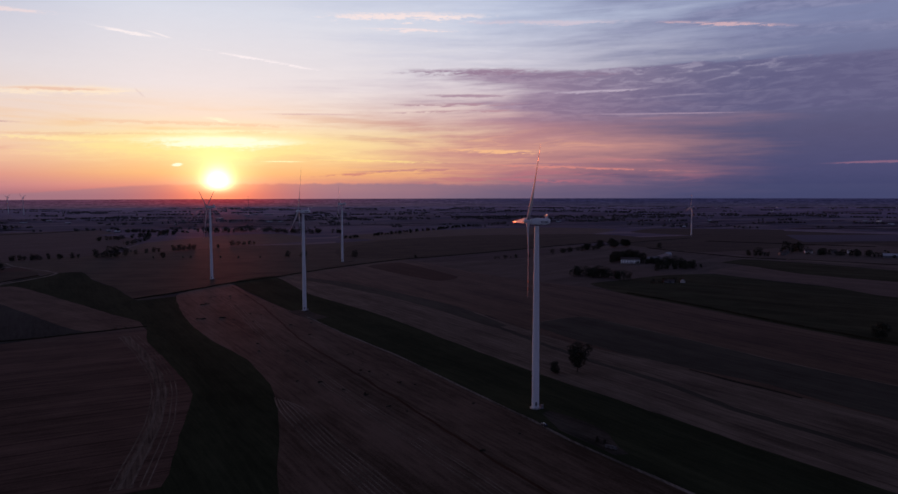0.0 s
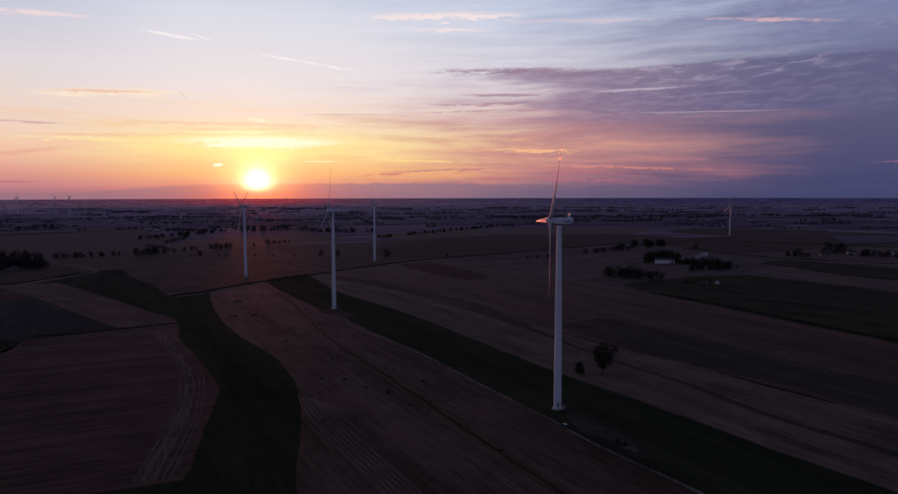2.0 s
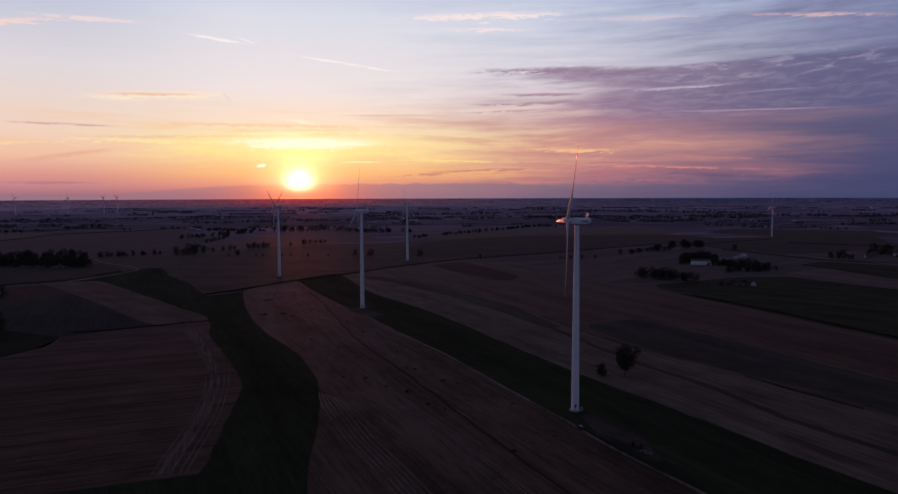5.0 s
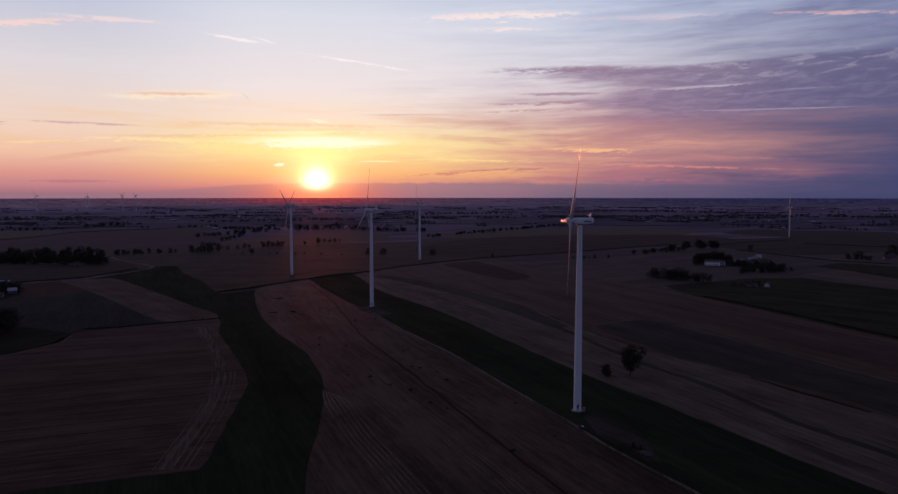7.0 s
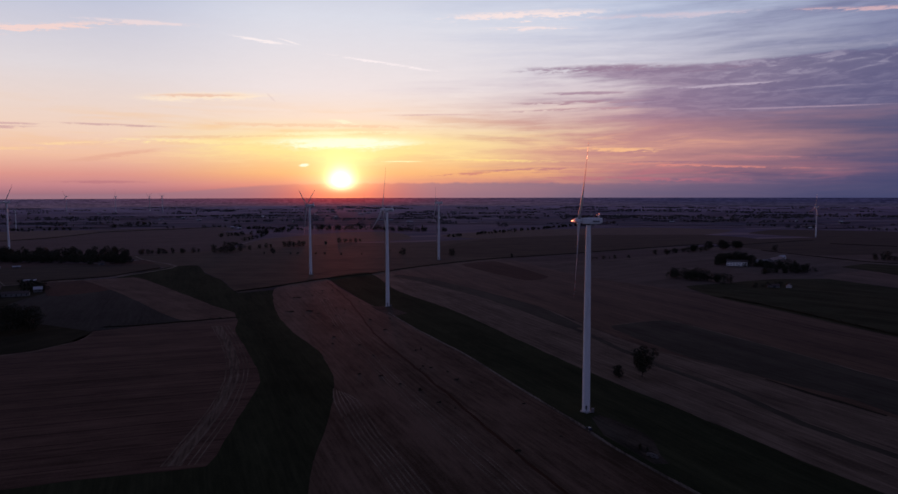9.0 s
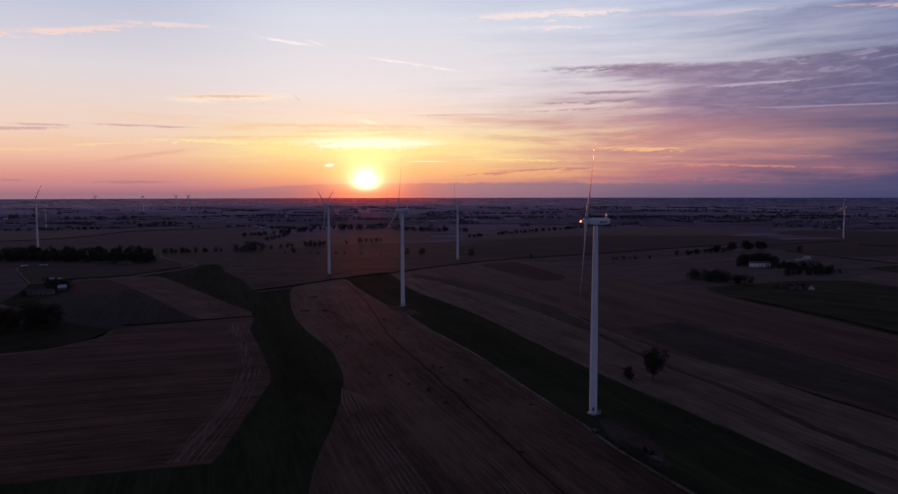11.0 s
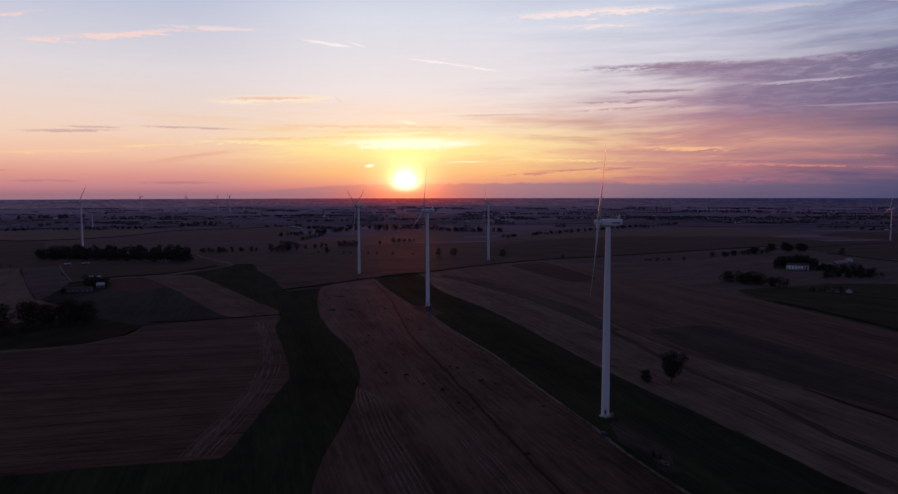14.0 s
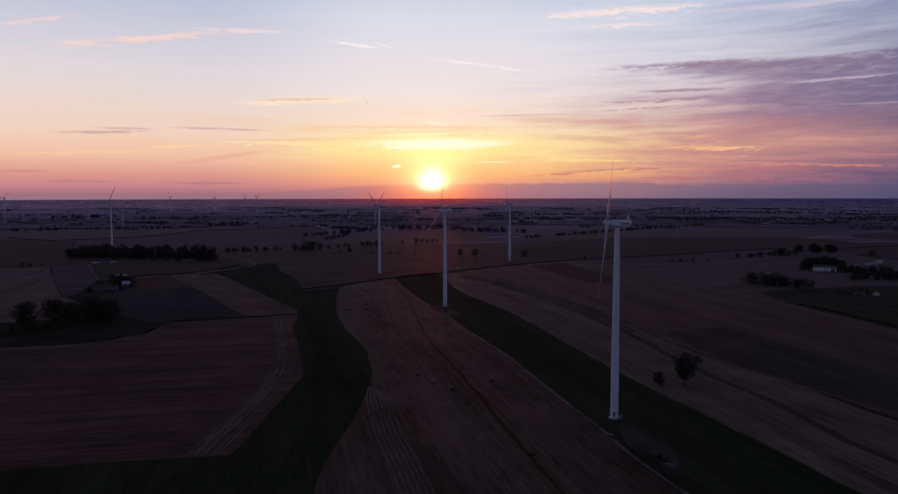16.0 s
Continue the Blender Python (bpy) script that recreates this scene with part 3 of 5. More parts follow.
# ---- the plain ----


def build_ground():
    n = 160
    radii = [0, 60, 120, 200, 300, 420, 560, 720, 900, 1100, 1350, 1600, 1900, 2250] + [FLAT + (RIM - FLAT) * i / 26 for i in range(27)]
    bm = bmesh.new()
    rings = []
    for r in radii[1:]:
        z = max(0.0, r - FLAT) * RISE
        rings.append([bm.verts.new((37 + r * math.cos(2 * math.pi * i / n), r * math.sin(2 * math.pi * i / n), z)) for i in range(n)])
    mid = bm.verts.new((37, 0, 0))
    for i in range(n):
        bm.faces.new((mid, rings[0][i], rings[0][(i + 1) % n]))
    for a, b in zip(rings, rings[1:]):
        for i in range(n):
            bm.faces.new((a[i], b[i], b[(i + 1) % n], a[(i + 1) % n]))
    ob = part("ground", bm, M["land"], smooth=True)
    tagged(ob, "wide flat farmland of narrow dark plots under dusk light", "farmland", kind="structure")


build_ground()

# plots near the camera, each a slab a little above the last
field("field_pasture", "olive brown pasture round the turbines", "olive", 0.04,
      (-700, 1325), (-559, 1057), (-487, 952), (-420, 873), (-345, 767), (-323, 822), (-289, 912), (-234, 1002), (-199, 1079), (-139, 1177), (-76, 1260),
      (19, 1342), (183, 1511), (427, 1749), (200, 1980), (-100, 1900), (-310, 1650), (-600, 1560))
field("field_verge", "dark green unmown crop between brown fields", "crop", 0.10,
      (-559, 1055), (-487, 950), (-420, 872), (-345, 766), (-300, 800), (-190, 600), (-110, 440), (-60, 290), (-20, 150), (40, -80),
      (-700, -120), (-640, 150), (-420, 420), (-352, 460), (-265, 545), (-330, 625), (-470, 770), (-585, 885), (-590, 1030))
field("field_plough", "dark brown ploughed field with curved headland", "plough", 0.16,
      (-113, 268), (-120, 298), (-137, 360), (-148, 400), (-166, 432), (-205, 495), (-238, 545), (-268, 608), (-310, 576), (-337, 552), (-363, 522),
      (-352, 480), (-355, 451), (-378, 429), (-415, 411), (-640, 330), (-560, 60), (-196, 225), (-157, 247), wander=1.2)
field("field_stubble", "red brown stubble field with wheel marks", "stubble", 0.20,
      (-318, 812), (-291, 916), (-228, 806), (-164, 703), (-127, 650), (-86, 576), (-32, 491), (8, 417), (38, 364), (61, 319), (98, 261), (205, 70), (60, -100),
      (-20, 150), (-64, 262), (-80, 329), (-95, 385), (-109, 422), (-142, 487), (-180, 539), (-222, 605), (-265, 687))
field("field_crop_strip", "long dark green crop strip beside a gravel track", "crop", 0.45,
      (-287, 921), (-252, 998), (-163, 814), (-81, 695), (-42, 631), (9, 537), (48, 467), (78, 417), (104, 379), (141, 316), (178, 261), (300, 60), (205, 70),
      (98, 261), (61, 319), (38, 364), (8, 417), (-32, 491), (-86, 576), (-127, 650), (-164, 703))
field("field_straw", "pale straw stubble strip beside the crop", "straw", 0.12,
      (-252, 985), (-240, 1010), (-205, 975), (-142, 930), (-57, 820), (10, 722), (60, 613), (99, 536), (149, 479), (184, 417), (234, 349), (420, 90), (300, 60), (178, 261),
      (141, 316), (104, 379), (78, 417), (48, 467), (9, 537), (-42, 631), (-81, 695), (-163, 814))
field("field_brown", "broad brown field with faint drill lines", "brown", 0.08,
      (-234, 1002), (-199, 1079), (-139, 1177), (-76, 1255), (16, 1083), (93, 956), (180, 866), (236, 770), (276, 694), (312, 638), (344, 588), (384, 528),
      (600, 160), (420, 90), (234, 349), (149, 479), (99, 536), (12, 719), (-140, 928))
field("field_band", "dark grey strip between stubble rows", "root", 0.17,
      (-203, 974), (-140, 928), (-55, 818), (12, 719), (54, 612), (42, 604), (-4, 690), (-66, 790), (-146, 893), (-205, 955))
field("field_slate", "grey green root crop with a pale margin", "root", 0.20,
      (78, 622), (131, 657), (191, 559), (229, 487), (258, 439), (400, 230), (350, 165), (222, 371), (200, 418), (169, 453), (127, 507), (87, 589))
field("field_umber", "small dark umber ploughed plot", "umber", 0.16, (-133, 1130), (-82, 1196), (15, 984), (-17, 938))
field("field_east", "dark green field beyond the brown field", "moss", 0.10,
      (186, 905), (242, 947), (313, 1000), (392, 1014), (438, 931), (483, 872), (560, 740), (800, 420), (560, 230), (345, 528), (305, 604), (247, 733), (206, 812))
field("field_east", "narrow dark green field near the village", "moss", 0.10,
      (467, 1185), (532, 1247), (603, 1182), (740, 960), (690, 840), (597, 916), (517, 1011), (486, 1136))
field("field_farm", "dull mauve stubble round the farmstead", "mauve", 0.07,
      (-60, 1255), (19, 1340), (183, 1508), (300, 1600), (430, 1560), (560, 1330), (600, 1190), (486, 1136), (500, 1000), (392, 1000), (242, 925), (200, 870), (150, 860), (90, 960), (10, 1085), (-60, 1240))
field("field_rose", "pale brown stubble strip behind the farm", "stubble", 0.12,
      (486, 1130), (517, 1011), (597, 916), (690, 840), (640, 770), (506, 780), (483, 872), (440, 935), (392, 1014), (400, 1060))
field("field_tan", "pale tan stubble wedge", "tan", 0.18,
      (-561, 887), (-445, 786), (-325, 671), (-283, 634), (-269, 611), (-309, 588), (-352, 620), (-413, 678), (-505, 761), (-642, 856), (-640, 800))
field("field_navy", "dark blue grey root crop", "slate", 0.14,
      (-630, 866), (-490, 776), (-390, 682), (-300, 602), (-340, 552), (-379, 518), (-435, 551), (-480, 600), (-546, 645), (-573, 741))
field("field_copse", "rough dark grass under the trees", "grass", 0.20,
      (-418, 408), (-380, 429), (-352, 456), (-346, 490), (-358, 525), (-435, 551), (-469, 520), (-520, 480), (-640, 400), (-600, 345))
field("field_tan", "red brown stubble field past the farmyard", "stubble", 0.10,
      (-1250, 720), (-938, 855), (-880, 899), (-740, 770), (-570, 640), (-430, 470), (-520, 380), (-760, 380))
field("field_yard", "dark grass paddock by the farmyard", "grass", 0.12,
      (-880, 899), (-790, 950), (-640, 860), (-573, 741), (-480, 600), (-584, 634), (-740, 770))
field("field_plum", "dark plum soil plot beside the tan field", "plum", 0.17,
      (-878, 900), (-846, 942), (-760, 855), (-668, 772), (-621, 707), (-578, 632), (-700, 735))
field("field_mead", "dark green meadow before the wood", "dusk", 0.16,
      (-852, 948), (-816, 986), (-806, 1032), (-690, 1042), (-640, 1068), (-598, 1007), (-600, 894), (-651, 833), (-668, 779))
field("field_umber", "small brown plot by the farmyard", "umber", 0.19,
      (-645, 818), (-611, 846), (-511, 764), (-536, 709), (-553, 709))
field("field_dun", "dull pasture corner beside the track", "olive", 0.055,
      (-790, 1180), (-705, 1320), (-550, 1060), (-570, 1010), (-600, 1020), (-640, 1060), (-712, 1125))
field("field_meadow", "dark meadow in front of the wood", "umber", 0.09,
      (-1500, 980), (-1007, 1060), (-739, 1055), (-700, 1130), (-591, 1000), (-611, 921), (-640, 862), (-790, 950), (-880, 899), (-1250, 760))

# narrow strips of crop and stubble across the middle distance
strip_rng = random.Random(21)


def far_strip(x, y, heading, length, width, mat, label, lift):
    """A long thin plot that follows the lie of the plain."""
    a = radians(heading)
    ux, uy = math.sin(a), math.cos(a)
    bm = bmesh.new()
    n = max(4, int(length / 80))
    rows = []
    for i in range(n + 1):
        t = (i / n - 0.5) * length
        row = []
        for w in (-0.5, 0.5):
            q = w * width + 4 * noise.noise((t * 0.01, w * 3, lift * 90))
            px, py, pz, _ = settle(x + ux * t - uy * q, y + uy * t + ux * q)
            row.append(bm.verts.new((px, py, pz + lift)))
        rows.append(row)
    for p, q in zip(rows, rows[1:]):
        bm.faces.new((p[0], p[1], q[1], q[0]))
    bmesh.ops.recalc_face_normals(bm, faces=bm.faces[:])
    if sum(f.normal.z for f in bm.faces) < 0:
        bmesh.ops.reverse_faces(bm, faces=bm.faces[:])
    tagged(part("field_strip", bm, M[mat]), label, "field", kind="structure")


KINDS = (("far_straw", "pale far stubble strip"), ("far_rose", "brown far field strip"), ("far_green", "dark green far crop strip"), ("far_dull", "dull far pasture strip"),
         ("far_rose", "red brown far stubble strip"), ("far_green", "dark green far crop strip"))
# large plots of the middle distance
field("field_plum", "wide plum brown soil beyond the wood", "plum", 0.05,
      (-1553, 1445), (-1439, 1422), (-1358, 1512), (-1323, 1650), (-1371, 1930), (-1253, 2110), (-1038, 2045), (-861, 1890), (-740, 1640), (-690, 1330),
      (-757, 1200), (-760, 1110), (-900, 1000), (-967, 990), (-1122, 1186), (-1347, 1412))
field("field_dusk", "dark olive meadow before the wood", "dusk", 0.07,
      (-1560, 1440), (-1347, 1412), (-1122, 1186), (-967, 1028), (-910, 900), (-1000, 880), (-1500, 960), (-2100, 1350))
field("field_dun", "dull brown pasture past the hedge bank", "dun", 0.06,
      (-1553, 1453), (-1439, 1430), (-1358, 1519), (-1323, 1655), (-1371, 1935), (-1490, 2040), (-1730, 1985), (-1830, 1800), (-2400, 1560), (-2100, 1350))
field("field_plum", "plum brown soil between farm and village", "plum", 0.09,
      (-1371, 1935), (-1253, 2116), (-1038, 2050), (-1010, 2110), (-1180, 2330), (-1420, 2250), (-1490, 2045))
field("field_dun", "olive brown field behind the tree row", "dun", 0.09,
      (-597, 1432), (-540, 1492), (-465, 1603), (-358, 1752), (-420, 1960), (-520, 2090), (-645, 2020), (-740, 1700), (-690, 1470))
field("field_dun", "long olive pasture behind the far turbines", "dusk", 0.075,
      (-60, 1275), (24, 1356), (157, 1470), (363, 1712), (524, 1890), (420, 2060), (60, 1990), (-160, 1800), (-240, 1500), (-200, 1300))
field("field_dun", "dull olive pasture reaching to the far turbine", "dun", 0.065,
      (-300, 1880), (-160, 1800), (60, 1990), (420, 2060), (560, 2340), (300, 2480), (-60, 2280), (-290, 2010))
field("field_plum", "narrow mauve soil strip along the ditch", "plum", 0.085,
      (-76, 1255), (24, 1348), (157, 1462), (300, 1490), (244, 1400), (165, 1312), (94, 1240), (-40, 1205))
field("field_dusk", "dark olive farmland past the village", "dusk", 0.03,
      (560, 2150), (700, 1950), (960, 1640), (1000, 1300), (1400, 1450), (1500, 1900), (1250, 2200), (960, 2330), (700, 2380))
field("field_dun", "dull brown plots round the village", "dun", 0.035,
      (500, 1400), (620, 1440), (760, 1540), (960, 1640), (1010, 1320), (880, 1060), (740, 960), (603, 1182))
field("field_dusk", "dark field round the far turbine", "dusk", 0.08,
      (445, 1500), (380, 1690), (524, 1890), (700, 1960), (900, 1880), (960, 1640), (760, 1540), (620, 1440), (508, 1400))


def plain_field(label, mat, lift, a, b, c, d):
    """A four-cornered plot that follows the lie of the far plain."""
    n, m = 12, 5
    bm = bmesh.new()
    grid = []
    for i in range(n + 1):
        row = []
        for j in range(m + 1):
            u, v = i / n, j / m
            q = [(a[k] * (1 - u) + b[k] * u) * (1 - v) + (d[k] * (1 - u) + c[k] * u) * v for k in (0, 1)]
            w = 14 * noise.noise((q[0] * 0.006, q[1] * 0.006, lift * 50))
            px, py, pz, _ = settle(q[0] + w, q[1] + w)
            row.append(bm.verts.new((px, py, pz + lift)))
        grid.append(row)
    for p, q in zip(grid, grid[1:]):
        for j in range(m):
            bm.faces.new((p[j], q[j], q[j + 1], p[j + 1]))
    bm.normal_update()
    if sum(f.normal.z for f in bm.faces) < 0:
        bmesh.ops.reverse_faces(bm, faces=bm.faces[:])
    tagged(part("field_plot", bm, M[mat]), label, "field", kind="structure")


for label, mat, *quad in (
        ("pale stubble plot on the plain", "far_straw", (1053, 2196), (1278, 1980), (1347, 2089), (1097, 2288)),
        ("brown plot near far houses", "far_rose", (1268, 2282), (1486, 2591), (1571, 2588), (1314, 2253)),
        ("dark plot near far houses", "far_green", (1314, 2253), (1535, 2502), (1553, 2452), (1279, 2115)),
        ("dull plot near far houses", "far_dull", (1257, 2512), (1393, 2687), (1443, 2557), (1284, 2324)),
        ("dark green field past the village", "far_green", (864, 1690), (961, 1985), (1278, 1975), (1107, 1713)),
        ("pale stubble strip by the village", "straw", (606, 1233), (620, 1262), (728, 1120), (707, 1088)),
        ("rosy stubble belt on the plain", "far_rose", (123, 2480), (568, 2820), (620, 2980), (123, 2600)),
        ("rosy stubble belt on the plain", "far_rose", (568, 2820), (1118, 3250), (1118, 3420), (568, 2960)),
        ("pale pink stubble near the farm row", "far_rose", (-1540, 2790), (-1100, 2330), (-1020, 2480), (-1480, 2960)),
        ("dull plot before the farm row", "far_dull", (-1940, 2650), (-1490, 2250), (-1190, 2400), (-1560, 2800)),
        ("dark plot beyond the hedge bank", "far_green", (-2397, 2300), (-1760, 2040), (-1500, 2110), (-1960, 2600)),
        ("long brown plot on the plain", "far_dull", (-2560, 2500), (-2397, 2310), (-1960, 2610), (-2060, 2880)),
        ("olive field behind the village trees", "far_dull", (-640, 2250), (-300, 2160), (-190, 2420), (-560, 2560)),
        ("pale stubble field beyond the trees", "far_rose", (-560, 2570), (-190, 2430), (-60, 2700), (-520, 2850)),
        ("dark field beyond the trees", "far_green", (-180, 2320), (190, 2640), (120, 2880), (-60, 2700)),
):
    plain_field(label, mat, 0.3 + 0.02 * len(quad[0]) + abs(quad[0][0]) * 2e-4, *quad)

for i in range(260):
    a, d = radians(strip_rng.uniform(-60, 44)), 1 / strip_rng.uniform(1 / 6900, 1 / 2650)
    x, y = 37 + d * math.sin(a), d * math.cos(a)
    mat, label = strip_rng.choice(KINDS)
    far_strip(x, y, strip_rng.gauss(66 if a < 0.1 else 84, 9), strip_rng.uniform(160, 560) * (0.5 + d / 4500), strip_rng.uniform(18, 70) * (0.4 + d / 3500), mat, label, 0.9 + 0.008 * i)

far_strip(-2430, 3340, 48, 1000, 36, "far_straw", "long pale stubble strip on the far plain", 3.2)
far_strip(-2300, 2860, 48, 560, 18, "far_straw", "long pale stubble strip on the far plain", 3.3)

# tracks, banks and wheel marks
ribbon("track_1", "pale gravel farm track along the crop", "gravel", [(-133, 658), (-86, 577), (-32, 492), (8, 418), (38, 365), (61, 320), (80, 289), (98, 261), (200, 75)], 2.0, 0.56, wander=0.5, crown=0.06)
ribbon("track_2", "pale dirt track past the meadow", "gravel", [(-680, 770), (-640, 818), (-612, 850), (-588, 884), (-578, 990), (-587, 1038), (-626, 1074), (-712, 1137), (-760, 1190)], 4.5, 0.26)
ribbon("track_4", "narrow pale farm path beside the paddock", "gravel", [(-856, 952), (-760, 860), (-667, 775)], 2.2, 0.26)
ribbon("bank_9", "dark ditch beside the dirt track", "soil", [(-657, 826), (-624, 861), (-602, 895), (-597, 1007)], 5.0, 0.4, crown=0.9, category="bank", wander=1.5)
ribbon("bank_1", "dark grassy ditch bank", "soil", [(-352, 775), (-323, 828), (-289, 914), (-234, 1004), (-199, 1080), (-139, 1178), (-76, 1260), (19, 1342), (183, 1511), (427, 1749)], 7.0, 0.3, crown=0.9, category="bank", wander=2.5)
ribbon("bank_2", "dark grassy field edge", "soil", [(-362, 546), (-340, 556), (-310, 578), (-268, 612)], 5.0, 0.4, crown=0.5, category="bank")
ribbon("bank_3", "dark drainage furrow across the stubble", "umber", [(-276, 884), (-193, 722), (-121, 560), (-69, 465), (-25, 385), (7, 324), (42, 262), (110, 140)], 2.2, 0.22, category="furrow", wander=1.2)
ribbon("bank_4", "dark hedge bank by the green field", "soil", [(213, 816), (256, 737), (313, 607), (352, 535), (470, 385)], 5.0, 0.5, crown=1.0, category="bank", wander=2.0)
ribbon("crop_strip", "narrow dark grey crop strip in the stubble", "root", [(20, 672), (49, 600), (80, 527), (108, 470), (136, 424), (159, 367), (192, 316), (320, 110)], 7.0, 0.18, category="field", wander=0.8)
ribbon("margin_1", "pale grass margin of the root crop", "rut", [(84, 630), (131, 659), (191, 561), (229, 489), (258, 441), (400, 232)], 1.6, 0.25, category="margin")
ribbon("bank_5", "dark hedge bank across the plain", "soil", [(-1700, 1520), (-1553, 1453), (-1439, 1430), (-1358, 1519), (-1323, 1652), (-1349, 1811), (-1371, 1932), (-1301, 2075), (-1253, 2116), (-1180, 2330)], 7.0, 0.4, crown=1.4, category="bank", wander=4.0)
ribbon("bank_6", "dark field edge by the village", "soil", [(430, 1510), (486, 1385), (545, 1275), (640, 1215), (720, 1150), (780, 1110)], 5.0, 0.4, crown=1.0, category="bank", wander=3.0)
ribbon("bank_7", "dark field edge beyond the village", "soil", [(640, 1730), (800, 1620), (940, 1530)], 6.0, 0.4, crown=1.0, category="bank", wander=3.0)
ribbon("bank_8", "dark ditch across the farm fields", "soil", [(230, 1440), (300, 1530), (440, 1680), (640, 1850)], 6.0, 0.4, crown=0.8, category="bank", wander=3.0)
for o in (16, 27):
    ribbon("furrow", "dark drill furrow in the brown field", "umber", [(-35 - o, 1150 - o * 0.4), (92 - o, 975 - o * 0.4), (178 - o, 862 - o * 0.4), (214 - o, 778 - o * 0.4), (268 - o, 655 - o * 0.4), (330 - o, 560 - o * 0.4), (560 - o, 190 - o * 0.4)],
           1.6, 0.14, category="furrow", wander=1.5)
for i in range(6):
    o, p = i * 2.5 * 0.87, i * 2.5 * 0.5
    ribbon("wheel_mark", "pale pressed wheel mark in stubble", "rut", [(-98 + o, 392 + p - 3 * i), (-89 + o, 367 + p), (-61 + o, 314 + p), (-43 + o, 285 + p), (-27 + o, 258 + p), (38 + o, 148 + p)],
           1.0, 0.25, category="wheel mark", wander=0.35)
for o in (0, 2.5, 7.5, 10):
    ribbon("wheel_mark", "pale pressed wheel mark in stubble", "rut", [(-236 + o, 742), (-150 + o, 560), (-78 + o, 425), (-20 + o, 325), (30 + o, 240)], 0.75, 0.24, category="wheel mark", wander=1.0)
TURN = [(-127, 266), (-136, 301), (-148, 347), (-166, 397), (-186, 440), (-225, 506), (-266, 568)]
ribbon("headland", "worn pale turning strip round the ploughed field", "headland", TURN, 8.0, 0.175, category="headland", wander=1.4)
for o, w in ((-8.5, 0.7), (-6.0, 0.7), (-2.6, 1.2), (1.4, 1.6), (4.6, 0.8)):
    ribbon("wheel_mark", "pale worn headland wheel mark", "rut", [(x - o, y - o * 0.35) for x, y in TURN], w, 0.20, category="wheel mark", wander=0.5)
ribbon("wheel_mark", "pale headland edge of ploughed field", "rut", [(-640, 322), (-415, 405), (-378, 424), (-352, 448), (-347, 480), (-352, 515)], 4.0, 0.2, category="wheel mark", wander=2.0)
field("turbine_pad", "trampled dark crane pad beside the turbine", "pad", 0.48, (51, 358), (55, 367), (63, 362), (70, 350), (76, 341), (82, 330), (80, 313), (84, 303), (76, 302), (69, 313), (59, 333), wander=4.5)
field("turbine_pad", "trampled dark pad beside the track", "pad", 0.48, (-160, 690), (-142, 703), (-135, 686), (-114, 658), (-124, 640), wander=1.5)

field("turbine_pad", "pale gravel pad at a far turbine", "pad", 0.30, (-194, 1202), (-176, 1204), (-148, 1246), (-156, 1254), (-188, 1226), wander=1.5)
ribbon("track_3", "dark worn access track to a turbine", "soil", [(-343, 952), (-325, 965), (-305, 1005), (-262, 1050)], 4.0, 0.2)

# ---- wind turbines ----
BLADE = 45.0
STATIONS = [(0.0, 0.95, 1.0, 0), (0.03, 0.95, 1.0, 0), (0.08, 1.15, 0.75, 14), (0.16, 1.75, 0.38, 13), (0.24, 1.72, 0.27, 10), (0.36, 1.42, 0.22, 7),
            (0.5, 1.12, 0.19, 4.5), (0.64, 0.88, 0.17, 2.5), (0.78, 0.66, 0.16, 1.2), (0.82, 0.60, 0.16, 1.0), (0.87, 0.52, 0.16, 0.6), (0.92, 0.44, 0.15, 0.3),
            (0.96, 0.34, 0.15, 0.1), (0.99, 0.18, 0.15, 0), (1.0, 0.05, 0.2, 0)]


def blade_mesh():
    bm = bmesh.new()
    n, rings = 16, []
    for t, half, fat, twist in STATIONS:
        a, ring = radians(twist + 2), []
        for i in range(n):
            u = 2 * math.pi * i / n
            c = half * math.cos(u) - half * 0.35 * (1 - fat)
            h = half * fat * math.sin(u) * (1.0 if fat > 0.9 else 0.55 + 0.45 * math.cos(u))
            ring.append(bm.verts.new((h * math.cos(a) - c * math.sin(a) - 0.9 * t * t, c * math.cos(a) + h * math.sin(a), 1.1 + t * (BLADE - 1.1))))
        rings.append(ring)
    for s, (a, b) in enumerate(zip(rings, rings[1:])):
        for i in range(n):
            f = bm.faces.new((a[i], a[(i + 1) % n], b[(i + 1) % n], b[i]))
            f.material_index = 1 if s in (8, 10, 12) else 0
            f.smooth = True
    bm.faces.new(rings[0][::-1])
    bm.faces.new(rings[-1])
    return mesh_of(bm, "blade", M["blade"], M["red"])


